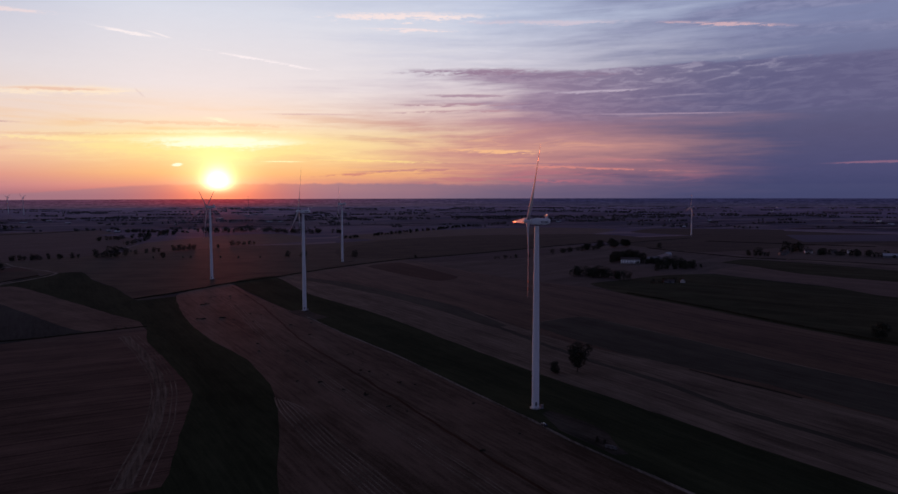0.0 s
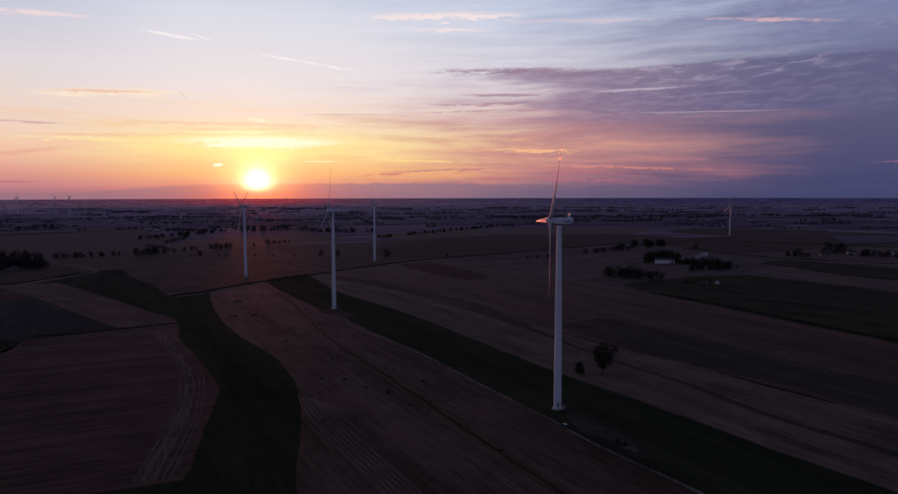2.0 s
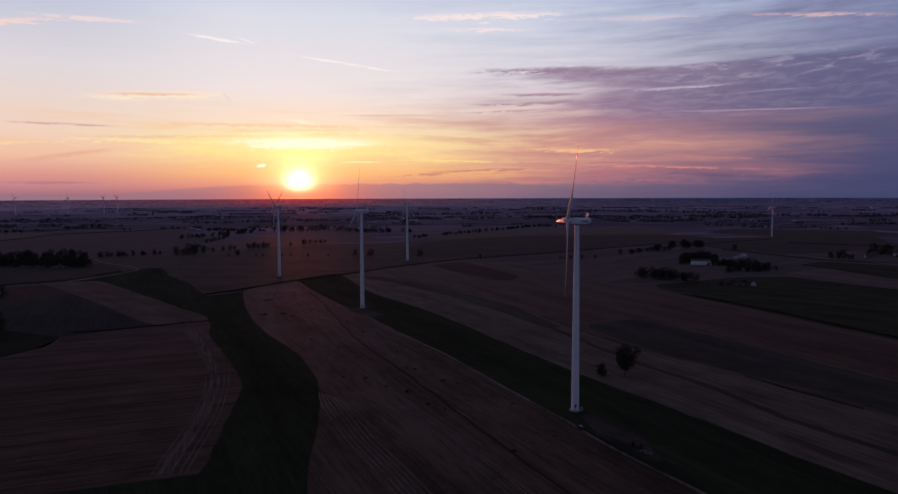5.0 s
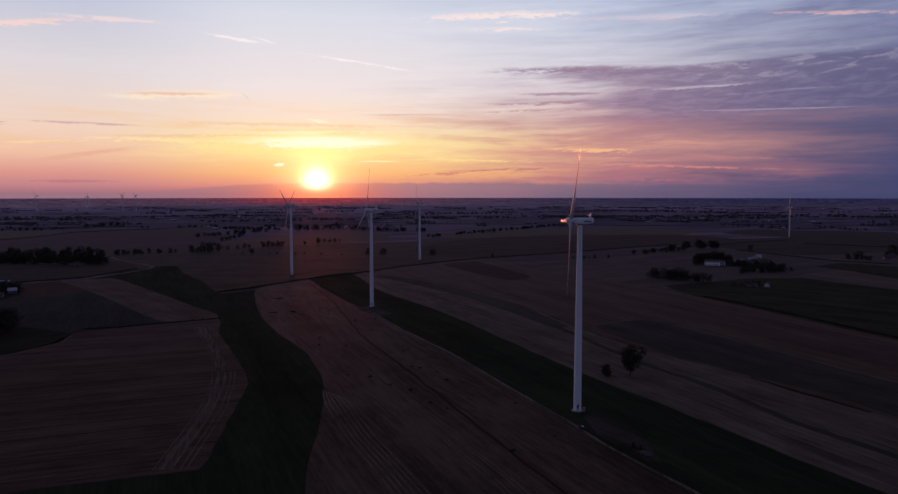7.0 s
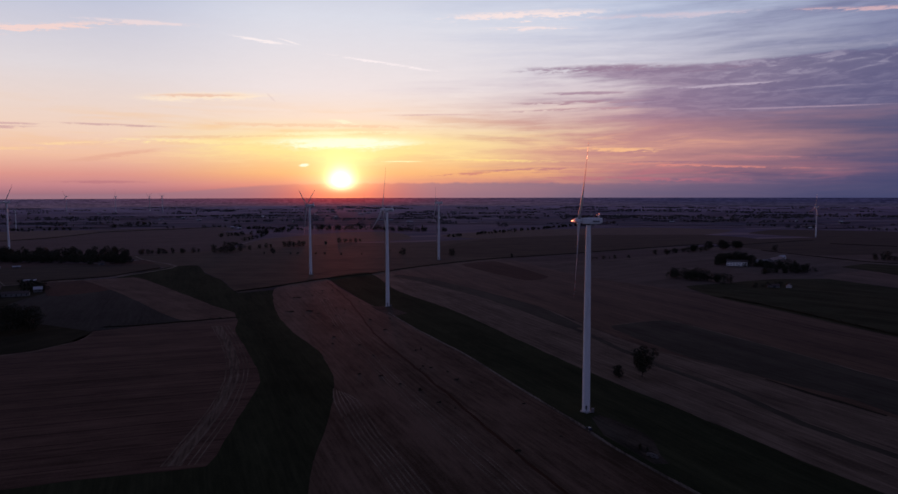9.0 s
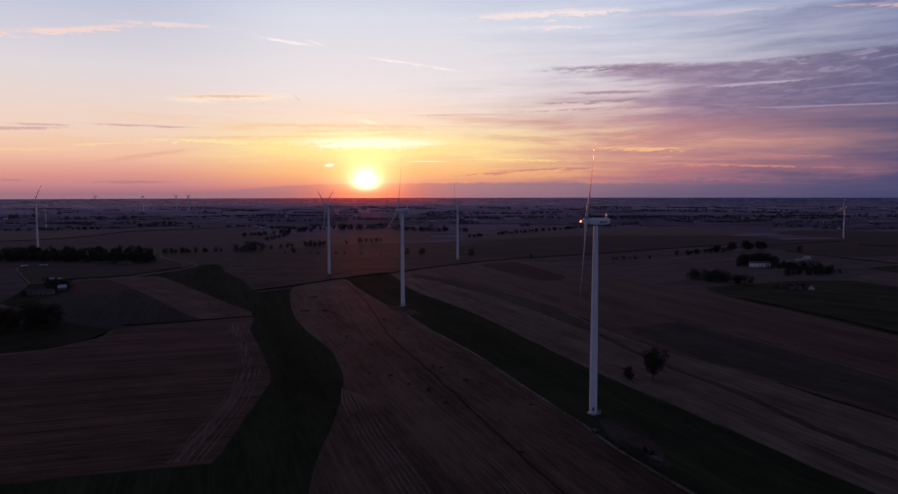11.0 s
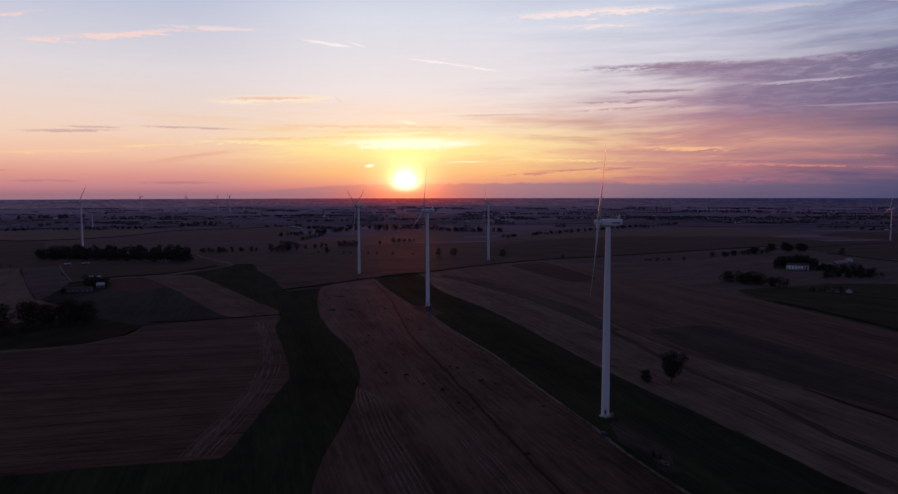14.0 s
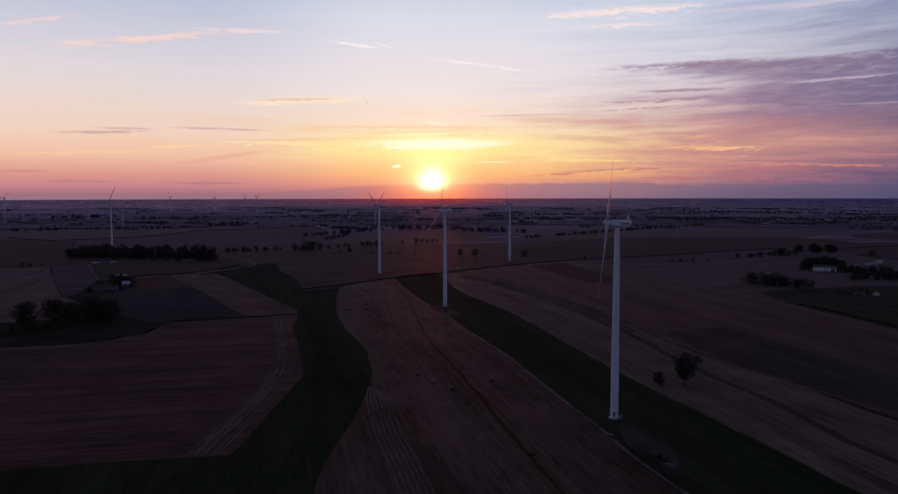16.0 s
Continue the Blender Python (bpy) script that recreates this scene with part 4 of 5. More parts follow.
def build_turbine():
    root = tagged(new("wind_turbine"), "tall white three-bladed wind turbine standing in a field", "wind turbine", "turbines of the wind farm")
    bm = lathe(bmesh.new(), [(2.08, 0.4), (2.07, 3), (2.0, 22), (2.03, 22.05), (2.03, 22.3), (1.99, 22.35), (1.82, 48), (1.85, 48.05), (1.85, 48.3), (1.81, 48.35),
                             (1.55, 75), (1.58, 75.05), (1.58, 75.3), (1.54, 75.35), (1.22, 99.6), (1.28, 99.65), (1.28, 100.2)], 40)
    part("tower", bm, M["steel"], root, smooth=True).data.set_sharp_from_angle(angle=radians(30))
    part("foundation", lathe(bmesh.new(), [(3.1, -0.6), (3.1, 0.35), (2.9, 0.5), (2.2, 0.5)], 32), M["concrete"], root, "grey concrete foundation ring")
    bm = box(bmesh.new(), 0.0, -2.08, 2.9, 0.95, 0.16, 2.1, 0.04)
    door = part("door", bm, M["dark"], root, "dark steel tower door")
    part("handle", box(bmesh.new(), 0.32, -2.2, 2.8, 0.06, 0.1, 0.3), M["tin"], door)
    bm = bmesh.new()
    for i in range(7):
        box(bm, 0.0, -2.2 - 0.28 * (7 - i), 0.18 + 0.25 * i, 1.1, 0.3, 0.06)
    for sx in (-0.55, 0.55):
        box(bm, sx, -3.2, 1.55, 0.05, 2.2, 0.05)
        for i in range(3):
            box(bm, sx, -2.3 - 0.9 * i, 1.05 - 0.2 * i, 0.05, 0.05, 1.1)
    part("stair", bm, M["tin"], root, "small galvanised access stair")
    part("transformer_cabinet", box(bmesh.new(), 3.4, -1.2, 1.1, 1.5, 1.4, 2.4, 0.05), M["greywall"], root, "grey switch cabinet at the foot")
    # nacelle
    bm = bmesh.new()
    secs = [(-3.3, 1.25, -1.3, 1.35), (-2.9, 1.55, -1.6, 1.65), (0.0, 1.75, -1.85, 1.8), (4.4, 1.75, -1.8, 1.8), (6.4, 1.65, -1.35, 1.72), (7.1, 1.35, -0.95, 1.45)]
    rings = []
    for x, w, lo, hi in secs:
        ring = []
        for i in range(20):
            u = 2 * math.pi * i / 20
            cy, cz = math.cos(u), math.sin(u)
            p = 0.42
            yy = math.copysign(abs(cy) ** p, cy) * w
            zz = math.copysign(abs(cz) ** p, cz) * (hi - lo) / 2 + (hi + lo) / 2
            ring.append(bm.verts.new((x, yy, 102.2 + zz)))
        rings.append(ring)
    for a, b in zip(rings, rings[1:]):
        for i in range(20):
            bm.faces.new((a[i], a[(i + 1) % 20], b[(i + 1) % 20], b[i]))
    bm.faces.new(rings[0])
    bm.faces.new(rings[-1][::-1])
    bmesh.ops.recalc_face_normals(bm, faces=bm.faces[:])
    nac = part("nacelle", bm, M["steel"], root, "white rounded nacelle housing", smooth=True)
    nac.data.set_sharp_from_angle(angle=radians(40))
    bm = box(bmesh.new(), 5.6, 0, 105.6, 0.5, 3.4, 1.3, 0.08)
    for sy in (-1.3, 1.3):
        box(bm, 5.3, sy, 104.5, 0.9, 0.16, 1.5, 0.03)
    box(bm, 5.1, 0, 105.0, 1.6, 2.9, 0.14, 0.03)
    part("cooler", bm, M["steel"], nac, "raised cooler at the rear of the housing")
    part("yaw_ring", lathe(bmesh.new(), [(1.45, 100.1), (1.5, 100.4), (1.5, 100.7)], 32), M["dark"], nac, "dark yaw bearing")
    for j in range(6):
        for sy in (-1, 1):
            part("marking", box(bmesh.new(), 2.3 + 0.62 * j, sy * 1.76, 102.0, 0.46, 0.03, 0.85 if j % 2 == 0 else 0.75), M["dark"], nac, "dark blue lettering bar")
    part("aviation_lamp", lathe(bmesh.new(), [(0.16, 104.0), (0.2, 104.1), (0.2, 104.45), (0.1, 104.6)], 14, Matrix.Translation((3.2, 0.7, 0))), M["lamp_red"], nac, "red aviation warning lamp")
    bm = box(bmesh.new(), 4.3, -0.8, 104.9, 0.06, 0.06, 2.0)
    box(bm, 4.3, -0.8, 105.8, 0.5, 0.05, 0.05)
    part("wind_mast", bm, M["dark"], nac)
    # rotor
    hub = part("rotor_hub", lathe(bmesh.new(), [(0.15, 2.45), (0.7, 2.2), (1.15, 1.7), (1.5, 0.9), (1.62, 0.0), (1.55, -1.0), (1.3, -1.35)][::-1], 28, pose(0, 0, 0, 0, -90, 0)), M["steel"], root, "white rounded spinner", smooth=True)
    me = blade_mesh()
    for j in range(3):
        b = new("blade", me)
        b.parent = hub
        b.matrix_basis = pose(0, 0, 0, 120 * j, 0, 0)
    return root, hub


def spin(thing, degrees):
    """Set the rotor of a turbine."""
    for c in thing.children:
        if c.name.startswith("rotor_hub"):
            c.matrix_basis = pose(-4.9, 0, 102.5, 0, 5, 0) @ pose(0, 0, 0, degrees, 0, 0)


turbine, _hub = build_turbine()
turbine.matrix_basis = pose(50, 371.5, 0, 0, 0, 3.8)
spin(turbine, 27)
for x, y, turn, size in ((-144, 697, -6, 0.98), (-327.5, 960, 60, 0.98), (-185, 1214, 38, 0.985), (686, 1970, 8, 0.78), (-1141, 1314, -30, 0.98), (-1775, 2055, 85, 0.62),
                         (-2826, 2492, 75, 1.0), (-3230, 4141, 35, 1.0), (-2814, 4064, 5, 1.0), (-2715, 4280, 60, 1.0), (-2510, 4100, 52, 1.0)):
    px, py, pz, s = settle(x, y)
    w = copy_thing(turbine, pose(px, py, pz - 0.2, 0, 0, 3.8) @ Matrix.Diagonal((s * size, s * size, s * size, 1)))
    spin(w, turn)
    if size < 0.9:
        tagged(w, "short slim white wind turbine on the plain")
    elif s < 1:
        tagged(w, "small far-off white wind turbine on the hazy plain")

# ---- trees, hedges and woods ----
rng = random.Random(7)


def tube(verts, faces, path, n=6):
    """A tapered limb along (point, radius) pairs."""
    base = len(verts)
    for p, r in path:
        for i in range(n):
            a = 2 * math.pi * i / n
            verts.append((p[0] + r * math.cos(a), p[1] + r * math.sin(a), p[2]))
    for s in range(len(path) - 1):
        for i in range(n):
            a, b = base + s * n + i, base + s * n + (i + 1) % n
            faces.append((a, b, b + n, a + n))


def raw_mesh(name, verts, faces, mat):
    me = bpy.data.meshes.new(name)
    me.from_pydata(verts, [], faces)
    me.materials.append(mat)
    return me


def leaf_cloud(g, clumps, leaves, size):
    """Many small tilted leaf sprays on the skin of uneven clumps (centre, radii)."""
    clumps = [(np.array(c), np.array(r)) for c, r in clumps]
    w = np.array([r.prod() ** (2 / 3) for _, r in clumps])
    which = g.choice(len(clumps), leaves, p=w / w.sum())
    d = g.normal(size=(leaves, 3))
    d /= np.linalg.norm(d, axis=1)[:, None]
    rad = 0.55 + 0.5 * g.random(leaves) ** 0.6
    cen = np.array([clumps[i][0] for i in which]) + d * np.array([clumps[i][1] for i in which]) * rad[:, None]
    t = g.normal(size=(leaves, 3))
    t -= 0.5 * d * (t * d).sum(1)[:, None]
    t /= np.linalg.norm(t, axis=1)[:, None]
    b = np.cross(t, g.normal(size=(leaves, 3)))
    b /= np.linalg.norm(b, axis=1)[:, None]
    s = size * (0.6 + 0.8 * g.random(leaves))[:, None]
    verts = np.stack([cen - t * s, cen + b * s * 0.62, cen + t * s, cen - b * s * 0.5], 1).reshape(-1, 3)
    faces = [(4 * i, 4 * i + 1, 4 * i + 2, 4 * i + 3) for i in range(leaves)]
    return verts.tolist(), faces


def tree_meshes(seed, height, spread, stem, clumps, leaves, size, shape="round"):
    """Trunk with limbs, and a crown of clumps round them."""
    g = np.random.default_rng(seed)
    tv, tf, cl = [], [], []
    lean = g.normal(size=2) * 0.03 * height
    top = np.array([lean[0], lean[1], height * 0.72])
    tube(tv, tf, [((0, 0, -0.4), 0.030 * height), ((lean[0] * 0.2, lean[1] * 0.2, height * 0.2), 0.021 * height), (tuple(top * 0.7), 0.013 * height), (tuple(top), 0.004 * height)], 8)
    for i in range(clumps):
        u = (i + 0.5) / clumps
        z = height * (stem + (0.94 - stem) * u)
        if shape == "pear":
            w = 0.25 + 0.95 * math.sin(math.pi * min(1, u * 0.62 + 0.12))
            w *= 0.55 + 0.6 * u
        elif shape == "tall":
            w = 0.75 * math.sin(math.pi * (0.12 + 0.8 * u)) + 0.15
        else:
            w = math.sin(math.pi * (0.16 + 0.72 * u)) ** 0.7
        a = 2.4 * i + g.normal() * 0.5
        off = spread * w * (0.25 + 0.65 * g.random())
        c = np.array([lean[0] * u + off * math.cos(a), lean[1] * u + off * math.sin(a), z])
        r = spread * (0.26 + 0.24 * g.random()) * (0.6 + 0.5 * w)
        cl.append((c, (r * (0.9 + 0.3 * g.random()), r * (0.9 + 0.3 * g.random()), r * (0.62 + 0.25 * g.random()))))
        if i % 3 == 0:
            root = top * (0.35 + 0.5 * u)
            tube(tv, tf, [(tuple(root), 0.010 * height), (tuple((root + c) / 2 + (0, 0, -0.02 * height)), 0.006 * height), (tuple(c), 0.002 * height)], 5)
    lv, lf = leaf_cloud(g, cl, leaves, size)
    return raw_mesh("trunk", tv, tf, M["bark"]), raw_mesh("crown", lv, lf, M["leaf"])


def tree_of(meshes, label, category="tree", group="", name="tree"):
    root = tagged(new(name), label, category, group)
    for n, me in zip(("trunk", "crown"), meshes):
        o = new(n, me)
        o.parent = root
    return root


def plant(meshes, x, y, scale, label, turn=None, group="", category="tree", name="tree"):
    t = tree_of(meshes, label, category, group, name)
    px, py, pz, s = settle(x, y)
    t.matrix_basis = pose(px, py, pz, 0, 0, rng.uniform(0, 360) if turn is None else turn) @ Matrix.Diagonal((scale * s * rng.uniform(0.9, 1.15), scale * s * rng.uniform(0.9, 1.15), scale * s, 1))
    return t


LONE = tree_meshes(3, 20.0, 7.4, 0.20, 34, 5200, 0.42, "pear")
ROUND = [tree_meshes(20 + i, 24.0, 11.5, 0.14, 40, 5200, 0.55) for i in range(2)]
SHRUB = tree_meshes(9, 8.0, 3.0, 0.08, 16, 1500, 0.34)
FAR = [tree_meshes(40 + i, 10.0, 4.2 + 0.4 * i, 0.03 + 0.02 * (i % 2), 14, 440, 0.62, ("round", "round", "tall", "round", "pear")[i]) for i in range(5)]

plant(LONE, 87, 449, 0.95, "dark leafy lone tree in a stubble strip", 40)
plant(SHRUB, 72, 447, 1.0, "dark small tree beside the lone tree", 0)
for x, y, s, k in ((-468, 482, 0.93, 0), (-455, 500, 0.96, 1), (-441, 505, 0.82, 0), (-424, 510, 1.0, 1), (-416, 523, 0.86, 0)):
    plant(ROUND[k], x, y, s, "big round dark broadleaf tree in a copse", group="trees of the copse")
for x, y in ((-462, 462), (-448, 470), (-437, 476)):
    plant(SHRUB, x, y, 0.75, "dark low bush under the copse trees", category="bush", name="bush")
for x, y, h in ((327, 1172, 9), (337, 1168, 8), (345, 1175, 10), (356, 1180, 9), (318, 1165, 6), (380, 1205, 9), (392, 1200, 10), (404, 1205, 8), (362, 1192, 7)):
    plant(FAR[rng.randrange(5)], x, y, h / 10.0, "dark leafy garden tree by the farmhouse", group="trees of the farmstead")
for x, y, h in ((333, 1524, 17), (360, 1530, 20), (368, 1534, 15), (390, 1546, 17), (398, 1548, 16), (290, 1461, 14)):
    plant(ROUND[rng.randrange(2)], x, y, h / 24.0, "round dark field tree on a ditch bank")
for x, y, h in ((291, 1206, 18), (299, 1212, 17), (318, 1222, 20), (330, 1224, 18), (340, 1214, 15)):
    plant(ROUND[rng.randrange(2)], x, y, h / 24.0, "tall round dark tree behind the farmhouse", group="trees of the farmstead")
for x, y, h in ((-661, 1302, 15), (-648, 1305, 11), (-636, 1308, 21), (-638, 1336, 18), (-623, 1340, 15), (-618, 1371, 9), (-611, 1403, 9), (-604, 1423, 10), (-595, 1426, 8), (-531, 1291, 11),
                (-577, 1457, 12), (-568, 1462, 13), (-560, 1469, 11), (-552, 1478, 13), (-545, 1486, 11), (-512, 1543, 8), (-500, 1606, 12), (-490, 1618, 9), (-479, 1627, 8), (-470, 1640, 9), (-462, 1650, 7),
                (-752, 1625, 10), (-757, 1660, 9), (-763, 1693, 11), (-766, 1725, 10), (-769, 1758, 11), (-790, 1820, 12), (-815, 1890, 11), (-840, 1950, 12)):
    plant(FAR[rng.randrange(5)], x, y, h / 10.0, "dark leafy tree on a pasture boundary", group="trees on the pasture boundary")
for x, y, h in ((-490, 1280, 4), (-477, 1284, 4), (-441, 1287, 4.5), (-423, 1287, 4), (-389, 1285, 4), (-545, 1281, 4), (-350, 1290, 3.5)):
    plant(FAR[rng.randrange(2)], x, y, h / 10.0, "small dark bush on the pasture edge", category="bush", name="bush")
plant(ROUND[0], 351, 553, 0.55, "dark bushy tree on the field edge")

ROWS = [(-1062, 2208, -860, 2150, 15, 14, 12), (-900, 1760, -820, 2050, 17, 14, 12), (-880, 2100, -700, 2300, 16, 10, 25), (-787, 1231, -694, 1296, 10, 10, 5),
        (-744, 2130, -556, 2222, 26, 18, 14), (-539, 2155, -320, 2115, 20, 22, 12), (-279, 1840, 121, 2649, 13, 34, 8), (153, 2647, 220, 2747, 18, 7, 8),
        (205, 1370, 320, 1490, 13, 9, 6), (80, 1257, 129, 1279, 7, 5, 4), (319, 1078, 394, 1102, 12, 12, 8), (271, 909, 312, 927, 7.5, 6, 4)]
ROWS2 = [(567, 1330, 605, 1304, 14, 6, 6), (660, 1380, 722, 1421, 20, 6, 8), (694, 1353, 818, 1275, 12, 18, 9), (608, 2958, 777, 3078, 28, 14, 18),
         (1057, 3527, 1243, 3607, 22, 10, 16), (1572, 2734, 1688, 2625, 16, 9, 10), (-1949, 1745, -1865, 1879, 17, 8, 8), (-1787, 1898, -1553, 2037, 14, 11, 8),
         (-610, 737, -590, 755, 16, 5, 6), (-594, 680, -592, 692, 8, 2, 3), (-935, 884, -909, 910, 8, 4, 4), (-467, 3922, -146, 4125, 20, 18, 20), (286, 1192, 330, 1250, 17, 8, 8)]
BELTS = [r for r in ROWS + ROWS2 if math.hypot(r[0] + r[2], r[1] + r[3]) > 3500]
for x0, y0, x1, y1, h, n, loose in [r for r in ROWS + ROWS2 if r not in BELTS]:
    m = int(n * 1.4) if n > 8 else n
    for i in range(m):
        u = (i + rng.uniform(0.1, 0.9)) / m
        k = rng.choice((rng.uniform(0.7, 1.1), rng.uniform(0.45, 0.8)))
        plant(FAR[rng.randrange(5)], x0 + (x1 - x0) * u + rng.gauss(0, loose * 0.6), y0 + (y1 - y0) * u + rng.gauss(0, loose), h * k / 10.0,
              "dark leafy tree in a field row", group="trees along the field rows")
for x, y, h in ((-303, 1307, 12), (-272, 1305, 13), (-176, 1303, 13), (-700, 1070, 17), (-716, 1062, 14), (455, 1500, 12), (-60, 1275, 7), (150, 1290, 6)):
    plant(FAR[rng.randrange(4)], x, y, h / 10.0, "dark leafy tree standing alone in a pasture")


def wood(name, label, spots, height, leaves, size, mat="leaf"):
    """A stand of trees too dense to count: trunks and crowns in one mesh."""
    g = np.random.default_rng(len(spots) + int(height))
    clumps, tv, tf = [], [], []
    for x, y in spots:
        px, py, pz, s = settle(x, y)
        h = height * s * (0.7 + 0.5 * g.random())
        tube(tv, tf, [((px, py, pz - 0.5), 0.03 * h), ((px, py, pz + 0.7 * h), 0.01 * h)], 4)
        for j in range(3):
            a = g.random() * 6.28
            r = h * (0.22 + 0.14 * g.random())
            clumps.append(((px + 0.22 * h * math.cos(a), py + 0.22 * h * math.sin(a), pz + h * (0.24 + 0.22 * j)), (r * 1.15, r * 1.15, r * 0.85)))
    lv, lf = leaf_cloud(g, clumps, leaves * len(spots), size)
    n = len(lv)
    ob = part(name, raw_mesh(name, lv + tv, lf + [tuple(i + n for i in f) for f in tf], M[mat]), M[mat])
    return tagged(ob, label, "woodland", kind="stuff")


wood("wood", "dense dark broadleaf wood beyond the meadow",
     [(-985 + 285 * u + rng.gauss(0, 8) - 130 * v, 1042 + 30 * u + 170 * v + rng.gauss(0, 8)) for u in [i / 29 for i in range(30)] for v in (0, 0.08, 0.18, 0.3, 0.45, 0.65, 0.9)], 14.5, 190, 1.1)
wood("hedge", "thick dark hedge of bushes in a field", [(183 + 60 * u + rng.gauss(0, 3), 1003 - 49 * u + rng.gauss(0, 7)) for u in [i / 24 for i in range(25)]], 15.0, 240, 0.8)
wood("hedge", "dense dark bushes along the farmyard", [(336 + 66 * u + rng.gauss(0, 3), 1166 - 44 * u + rng.gauss(0, 6)) for u in [i / 25 for i in range(26)]], 10.5, 200, 0.8)
wood("wood", "dark block of young trees on the plain", [(-1540 + 40 * u + rng.gauss(0, 6), 2215 + 165 * u + rng.gauss(0, 12)) for u in [i / 22 for i in range(23)]], 17.0, 90, 1.1)
wood("wood", "dark belt of trees behind the white barns", [(-2760 + rng.gauss(0, 25) + 60 * u, 2661 + 300 * u + rng.gauss(0, 40)) for u in [i / 22 for i in range(23)]], 22.0, 80, 1.6)
# rows of trees on the plain, too far off to count
for x0, y0, x1, y1, h, n, loose in BELTS:
    m = n * 2
    cuts = [(i + rng.uniform(0.1, 0.9)) / m for i in range(m)]
    cuts = [u for u in cuts if noise.noise((u * 7, x0 * 0.01, 3.0)) > -0.28]
    wood("tree_row", "dark uneven row of trees across the far plain", [(x0 + (x1 - x0) * u + rng.gauss(0, loose * 0.6), y0 + (y1 - y0) * u + rng.gauss(0, loose)) for u in cuts], h * 0.72, 150, 1.0, "hazed_leaf" if y0 + y1 > 5200 else "leaf")
# scattered belts of woodland out to the skyline
for i in range(150):
    a, d = radians(rng.uniform(-58, 42)), 1 / rng.uniform(1 / 6900, 1 / 3000)
    cx, cy = 37 + d * math.sin(a), d * math.cos(a)
    half = rng.uniform(60, 300) * (d / 4000) ** 0.45
    tilt = rng.uniform(-0.35, 0.35) + a * 0.7
    n = max(12, min(110, int(half / 3.2)))
    spots = [(cx + half * math.cos(tilt) * u + rng.gauss(0, 6), cy - half * math.sin(tilt) * u + rng.gauss(0, 12)) for u in [2 * (j + rng.random()) / n - 1 for j in range(n)]]
    spots = [q for q in spots if noise.noise((q[0] * 0.011, q[1] * 0.011, 5.0)) > -0.12] or spots[:9]
    wood("far_wood", "dark distant belt of trees on the plain", spots, rng.uniform(3.5, 7.5) * (1 + d / 14000), 24, 2.4, "hazed_leaf")


for i in range(170):
    a, d = radians(rng.uniform(-58, 42)), 1 / rng.uniform(1 / 6800, 1 / 2500)
    cx, cy = 37 + d * math.sin(a), d * math.cos(a)
    half, n = rng.uniform(8, 60), rng.randrange(3, 12)
    wood("far_grove", "small dark clump of trees on the plain", [(cx + half * rng.uniform(-1, 1), cy + rng.gauss(0, 8)) for _ in range(n)], rng.uniform(5, 10), 26, 2.0, "hazed_leaf")


def bank_growth(label, pts, height, step=5.0):
    """Tufts of weeds along a bank or a field edge."""
    line = curve_through(pts, step, False, 2.0)
    g = np.random.default_rng(len(line))
    clumps = [((q[0] + g.normal(), q[1] + g.normal(), 0.3), (1.6 + g.random(), 1.6 + g.random(), height * (0.4 + 0.9 * g.random()))) for q in line]
    lv, lf = leaf_cloud(g, clumps, 26 * len(clumps), 0.45)
    tagged(part("weeds", raw_mesh("weeds", lv, lf, M["leaf"]), M["leaf"]), label, "weeds", kind="stuff")


bank_growth("dark tall weeds along the ditch bank", [(-352, 775), (-323, 828), (-289, 914), (-234, 1004), (-199, 1080), (-139, 1178), (-76, 1260), (19, 1342), (183, 1511), (427, 1749)], 1.4)
bank_growth("dark tall weeds on the hedge bank", [(213, 816), (256, 737), (313, 607), (352, 535), (470, 385)], 2.0)
bank_growth("dark weeds on the field edge", [(-362, 546), (-340, 556), (-310, 578), (-268, 612)], 1.0)


def weed_patch(x, y, w, h):
    g = np.random.default_rng(int(abs(x * 7 + y)))
    clumps = [((g.normal() * w * 0.3, g.normal() * w * 0.22, h * 0.25), (w * 0.2, w * 0.18, h * 0.5)) for _ in range(7)]
    lv, lf = leaf_cloud(g, clumps, 260, 0.16 + 0.03 * w)
    o = part("weed_patch", raw_mesh("weed_patch", lv, lf, M["leaf"]), M["leaf"])
    o.matrix_basis = pose(x, y, 0.18, 0, 0, 30)
    tagged(o, "low dark patch of weeds in stubble", "weeds", kind="stuff")


for x, y, w, h in ((-260, 738, 10, 0.8), (-214, 655, 8, 0.8), (-231, 648, 10, 0.7), (-148, 538, 3, 0.6), (-118, 512, 3, 0.6), (-140, 512, 2.6, 0.5), (-78, 425, 3.4, 0.8), (-93, 427, 3, 0.7),
                   (-46, 397, 4.0, 0.8), (-61, 408, 3, 0.6), (-31, 375, 3, 0.7), (-28, 424, 4, 0.8), (-47, 400, 3, 0.7), (-50, 451, 3, 0.6), (18, 308, 3, 0.7)):
    weed_patch(x, y, w * 0.65, h * 0.7)
tuft_rng = random.Random(12)
for i in range(38):
    u, side = tuft_rng.random() ** 1.3, tuft_rng.uniform(-1, 1)
    weed_patch(-262 + 300 * u + side * 26, 800 - 490 * u + side * 16, tuft_rng.uniform(0.8, 2.0), tuft_rng.uniform(0.15, 0.35))

# ---- farm buildings ----


